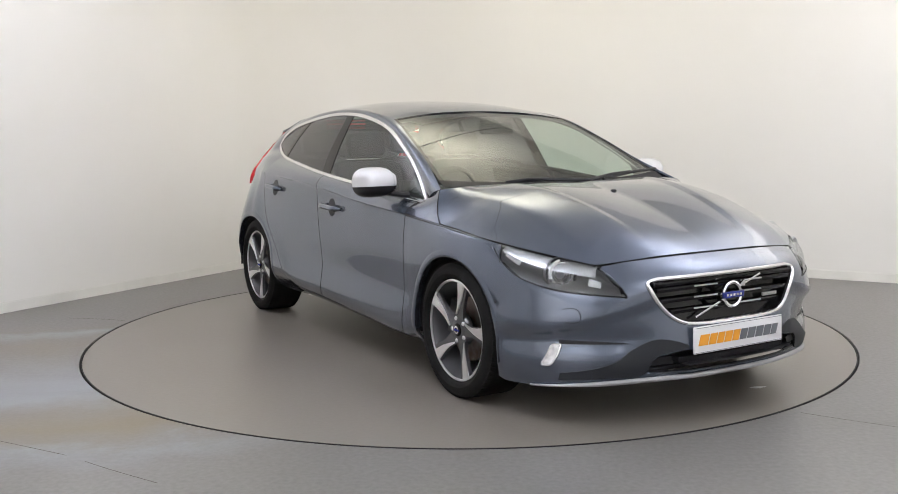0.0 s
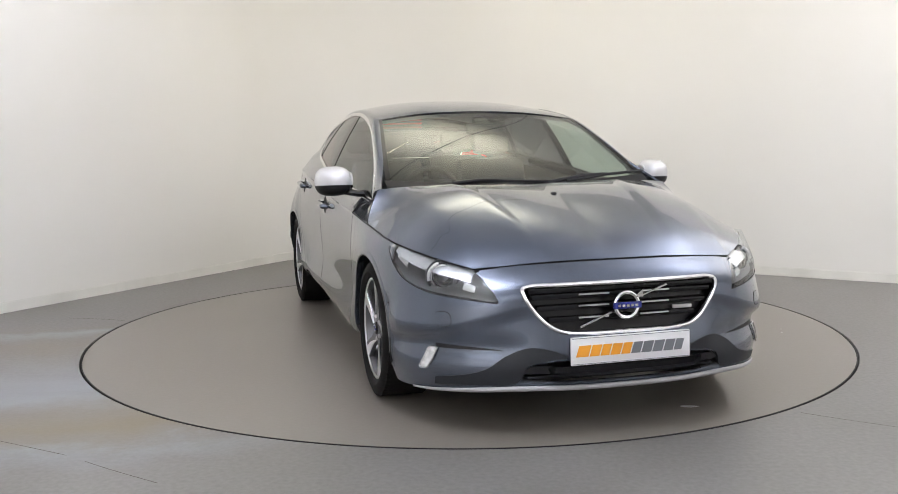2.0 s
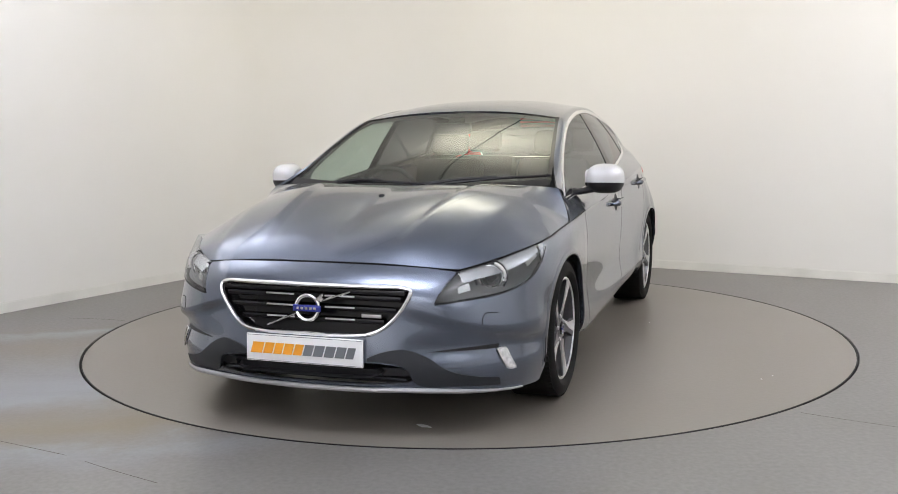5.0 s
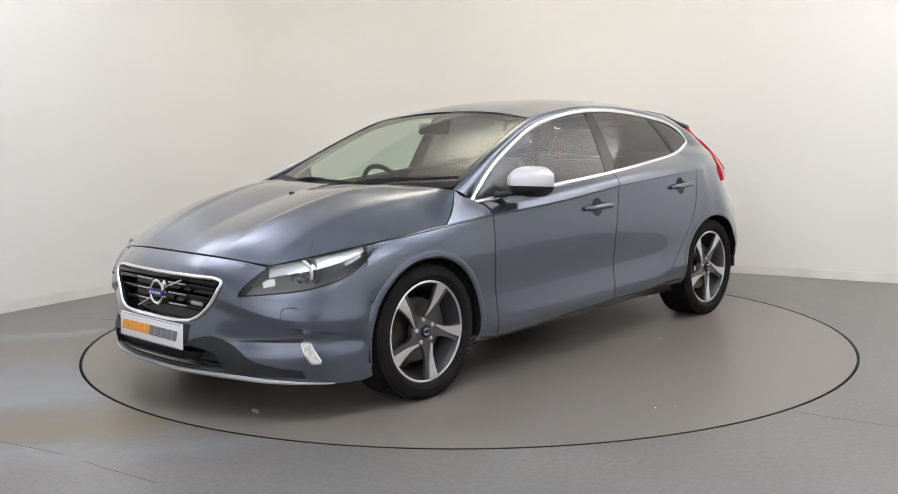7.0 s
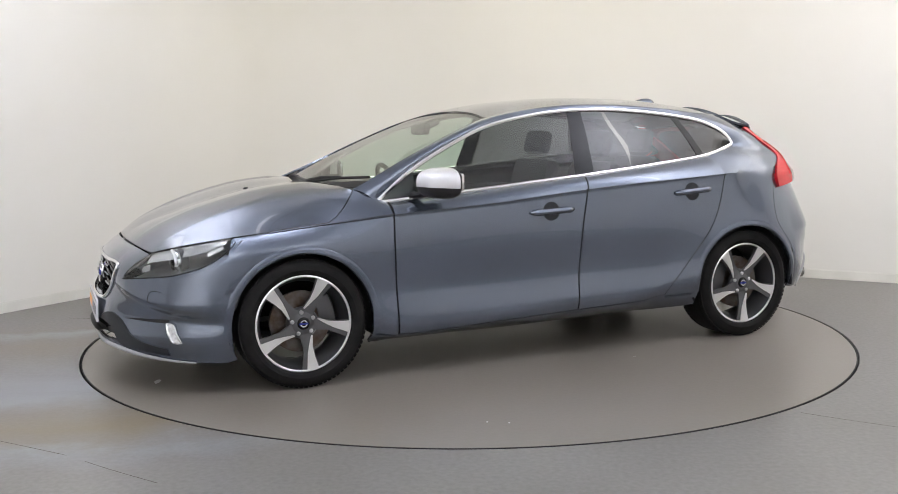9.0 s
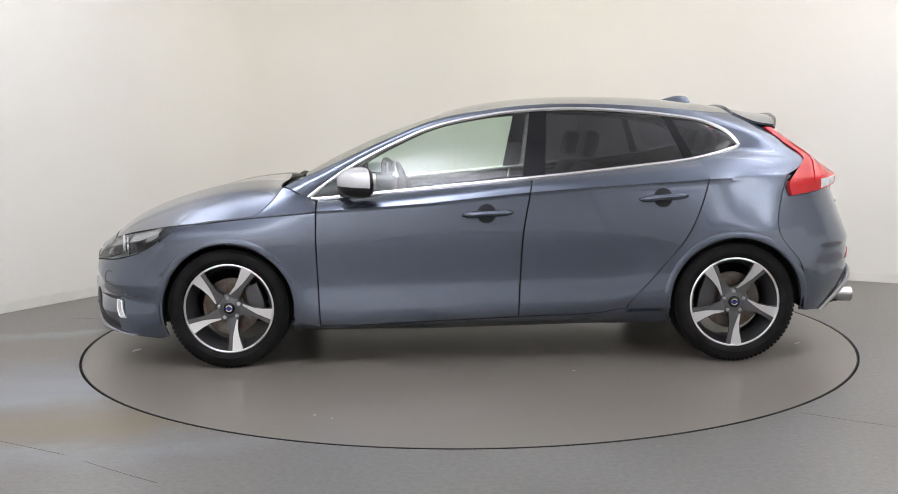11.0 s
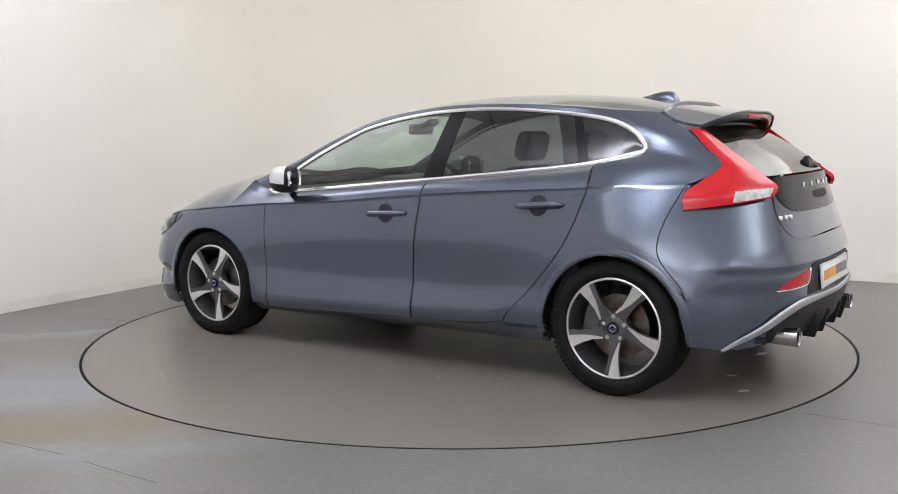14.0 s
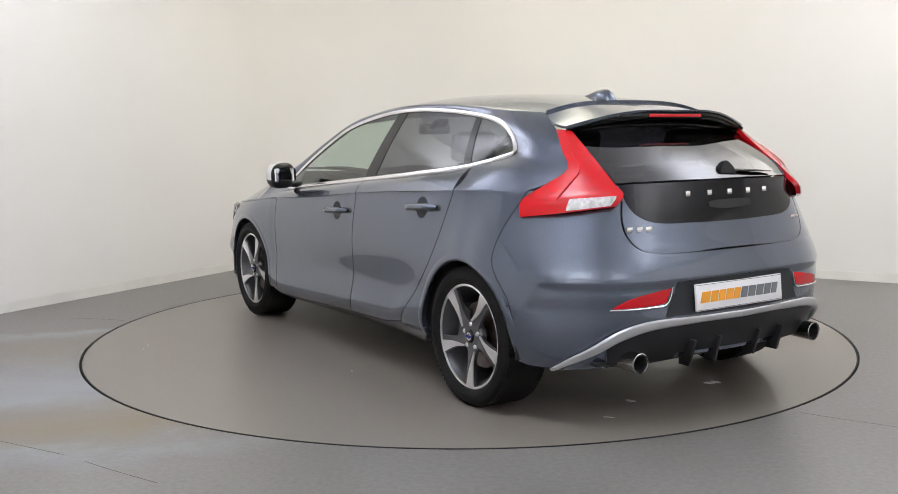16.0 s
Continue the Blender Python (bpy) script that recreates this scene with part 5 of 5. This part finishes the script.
# ---- roof aerial, wipers, washer jets ----
bm = bmesh.new()
sec = []
for f in np.linspace(0, 1, 15):
    x = -1.10 - .20 * f
    hgt = .058 * (math.sin(min(1, f * 1.25) * math.pi / 2) ** 1.2) * (1 if f < .8 else 1 - ((f - .8) / .2) ** 2 * .75)
    wd = .034 * (.35 + .65 * math.sin(min(1, f * 1.4) * math.pi / 2))
    zb = 1.392 - .10 * (f - .0) ** 1 * .45
    sec.append([bm.verts.new((x, wd * math.cos(t), zb - .012 + (hgt + .012) * math.sin(t) ** .8)) for t in np.linspace(0, math.pi, 11)])
for r, s in zip(sec, sec[1:]):
    for j in range(10):
        bm.faces.new((r[j], r[j + 1], s[j + 1], s[j]))
bm.faces.new(sec[0])
bm.faces.new(sec[-1])
bmesh.ops.recalc_face_normals(bm, faces=bm.faces)
part("roof_aerial", bm, PAINT, CAR, "body-coloured shark-fin aerial")


def on_screen(y, f, lift=.012):
    """A place on the windscreen: f from its foot to its top."""
    a = screen_grid[round(f * (len(screen_grid) - 1))]
    i = int(np.argmin(abs(a[:, 1] - y)))
    return Vector(a[i]) + Vector((.45, 0, .9)) * lift


for arm, a, b in (((.10, .0), (.20, .0), (.70, .045)), ((-.42, .0), (-.42, .0), (.12, .0))):
    bm = bmesh.new()
    p, q, r = on_screen(*arm, .015), on_screen(*a, .02), on_screen(*b, .02)
    tube(bm, [q, (q + r) / 2 + Vector((0, 0, .006)), r], .008, 6)
    wiper = part("wiper", bm, BLACK, CAR, "black windscreen wiper")
    part("wiper_arm", tube(bmesh.new(), [p, (p + (q + r) / 2) / 2 + Vector((.01, 0, .015)), (q + r) / 2 + Vector((0, 0, .012))], [.012, .009, .006], 6), BLACK, wiper)
bm = bmesh.new()
scut = np.array([[on_screen(y, 0, 0) + Vector((dx, 0, dz)) for dx, dz in ((.03, -.012), (.0, .004), (-.03, .018))] for y in np.linspace(-.70, .70, 40)])
patch("scuttle", scut, BLACK, CAR, "black scuttle panel below the windscreen", .004)
for y in (-.30, 0, .30):
    bm = bmesh.new()
    zc = .925 if y == 0 else .934
    lathe(bm, [(0, .004), (.011, .003), (.015, -.001), (.015, -.01)], 14, axis="z")
    bmesh.ops.translate(bm, verts=bm.verts, vec=(1.40, y, zc + .002))
    part("washer_jet", bm, GREYPLASTIC, bonnet, "small washer jet")

for side in (0, -1):
    k = 1 if side == 0 else -2
    strip = np.array([[row[side] * (1 - f) + row[k] * f + np.array([.0008, 0, .0016]) for f in (.02, .3, .6)] for row in screen_grid])
    patch("screen_border", strip, GLOSSBLACK, windscreen, "black printed glass border", 0)
strip = np.array([[screen_grid[-1][j] * (1 - f) + screen_grid[-2][j] * f + np.array([.0008, 0, .0016]) for f in (.05, .5)] for j in range(screen_grid.shape[1])])
patch("screen_border", strip, GLOSSBLACK, windscreen, "black printed glass border", 0)
bm = bmesh.new()
box(bm, (-.05, -.045, -.02), (.05, .045, .02), .015)
bmesh.ops.transform(bm, matrix=pose(.30, 0, 1.265, 0, 22, 0), verts=bm.verts)
part("sensor_housing", bm, BLACK, windscreen, "dark sensor housing behind the glass")

# ---- cabin ----
roof_in = mirrored(loft([ROOF_MID, ROOF_SIDE, ROOF_EDGE], 6, 6)) - np.array([0, 0, .03])
patch("headlining", roof_in, LINING, CAR, "pale grey headlining", 0, d=(0, 0, -1))
bm = bmesh.new()
box(bm, (.55, -.70, .70), (.98, .70, .90), .05)
box(bm, (.50, -.62, .84), (.80, -.12, .935), .03)
box(bm, (.42, -.12, .45), (.66, .12, .86), .03)
part("dashboard", bm, DASH, CAR, "dark grey dashboard")
bm = bmesh.new()
lathe(bm, [(.172 + .015 * math.cos(t), .015 * math.sin(t)) for t in np.linspace(0, 2 * math.pi, 10, endpoint=False)], 40, True, axis="x")
box(bm, (-.01, -.165, -.02), (.012, .165, .02), .006)
box(bm, (-.01, -.02, -.165), (.012, .02, 0), .006)
lathe(bm, [(0, .03), (.05, .02), (.06, -.02)], 20, axis="x")
bmesh.ops.transform(bm, matrix=pose(.42, -.36, .86, 0, 22, 0), verts=bm.verts)
part("steering_wheel", bm, BLACK, CAR, "black three-spoke steering wheel")
for x, y in ((-.22, .36), (-.22, -.36), (-1.02, .36), (-1.02, -.36)):
    bm = bmesh.new()
    box(bm, (x - .24, y - .25, .36), (x + .27, y + .25, .52), .06)
    seat = part("seat", bm, FABRIC, CAR, "dark cloth car seat with headrest")
    bm = bmesh.new()
    vs = box(bm, (-.06, -.24, 0), (.06, .24, .58), .055)
    bmesh.ops.transform(bm, matrix=pose(x - .24, y, .48, 0, -17, 0), verts=bm.verts)
    part("backrest", bm, FABRIC, seat)
    bm = bmesh.new()
    box(bm, (-.045, -.13, .60), (.045, .13, .76), .04)
    bmesh.ops.transform(bm, matrix=pose(x - .24, y, .48, 0, -14, 0), verts=bm.verts)
    part("headrest", bm, FABRIC, seat)
bm = bmesh.new()
box(bm, (-.02, -.11, -.032), (.02, .11, .032), .014)
bmesh.ops.transform(bm, matrix=pose(.36, 0, 1.235, 0, -10, 0), verts=bm.verts)
part("rear_view_mirror", bm, BLACK, CAR, "black rear-view mirror")
bm = bmesh.new()
box(bm, (-1.85, -.62, .55), (-1.28, .62, .86), .03)
part("parcel_shelf", bm, DASH, CAR, "dark parcel shelf")
for side in (1, -1):
    bm = bmesh.new()
    box(bm, (-1.1, .76 * side - .012, .30), (.85, .76 * side + .012, .86), .01)
    part("door_trim", bm, DASH, CAR, "dark inner door trim")


# ---- movement ----
for o in [o for o in bpy.data.objects if o.parent == CAR]:
    o.location = o.location + OFFSET


def motions():
    turn = ((0.0, 301.67), (0.5, 300.05), (1.0, 297.12), (1.5, 292.69), (2.0, 287.05), (2.5, 281.15), (3.0, 275.14), (3.5, 269.24), (4.0, 263.3),
            (4.5, 257.4), (5.0, 251.44), (7.5, 222.05), (8.0, 216.14), (8.5, 210.33), (9.0, 204.5), (11.5, 175.64), (12.0, 169.88), (12.5, 164.24),
            (13.0, 158.48), (13.5, 152.7), (14.0, 146.79), (14.5, 140.95), (15.0, 134.99), (15.5, 129.15), (16.0, 123.18))
    rows = [(t, pose(0, 0, 0, 0, 0, a)) for t, a in turn]
    walk(CAR, rows)
    walk(turntable, rows)


motions()
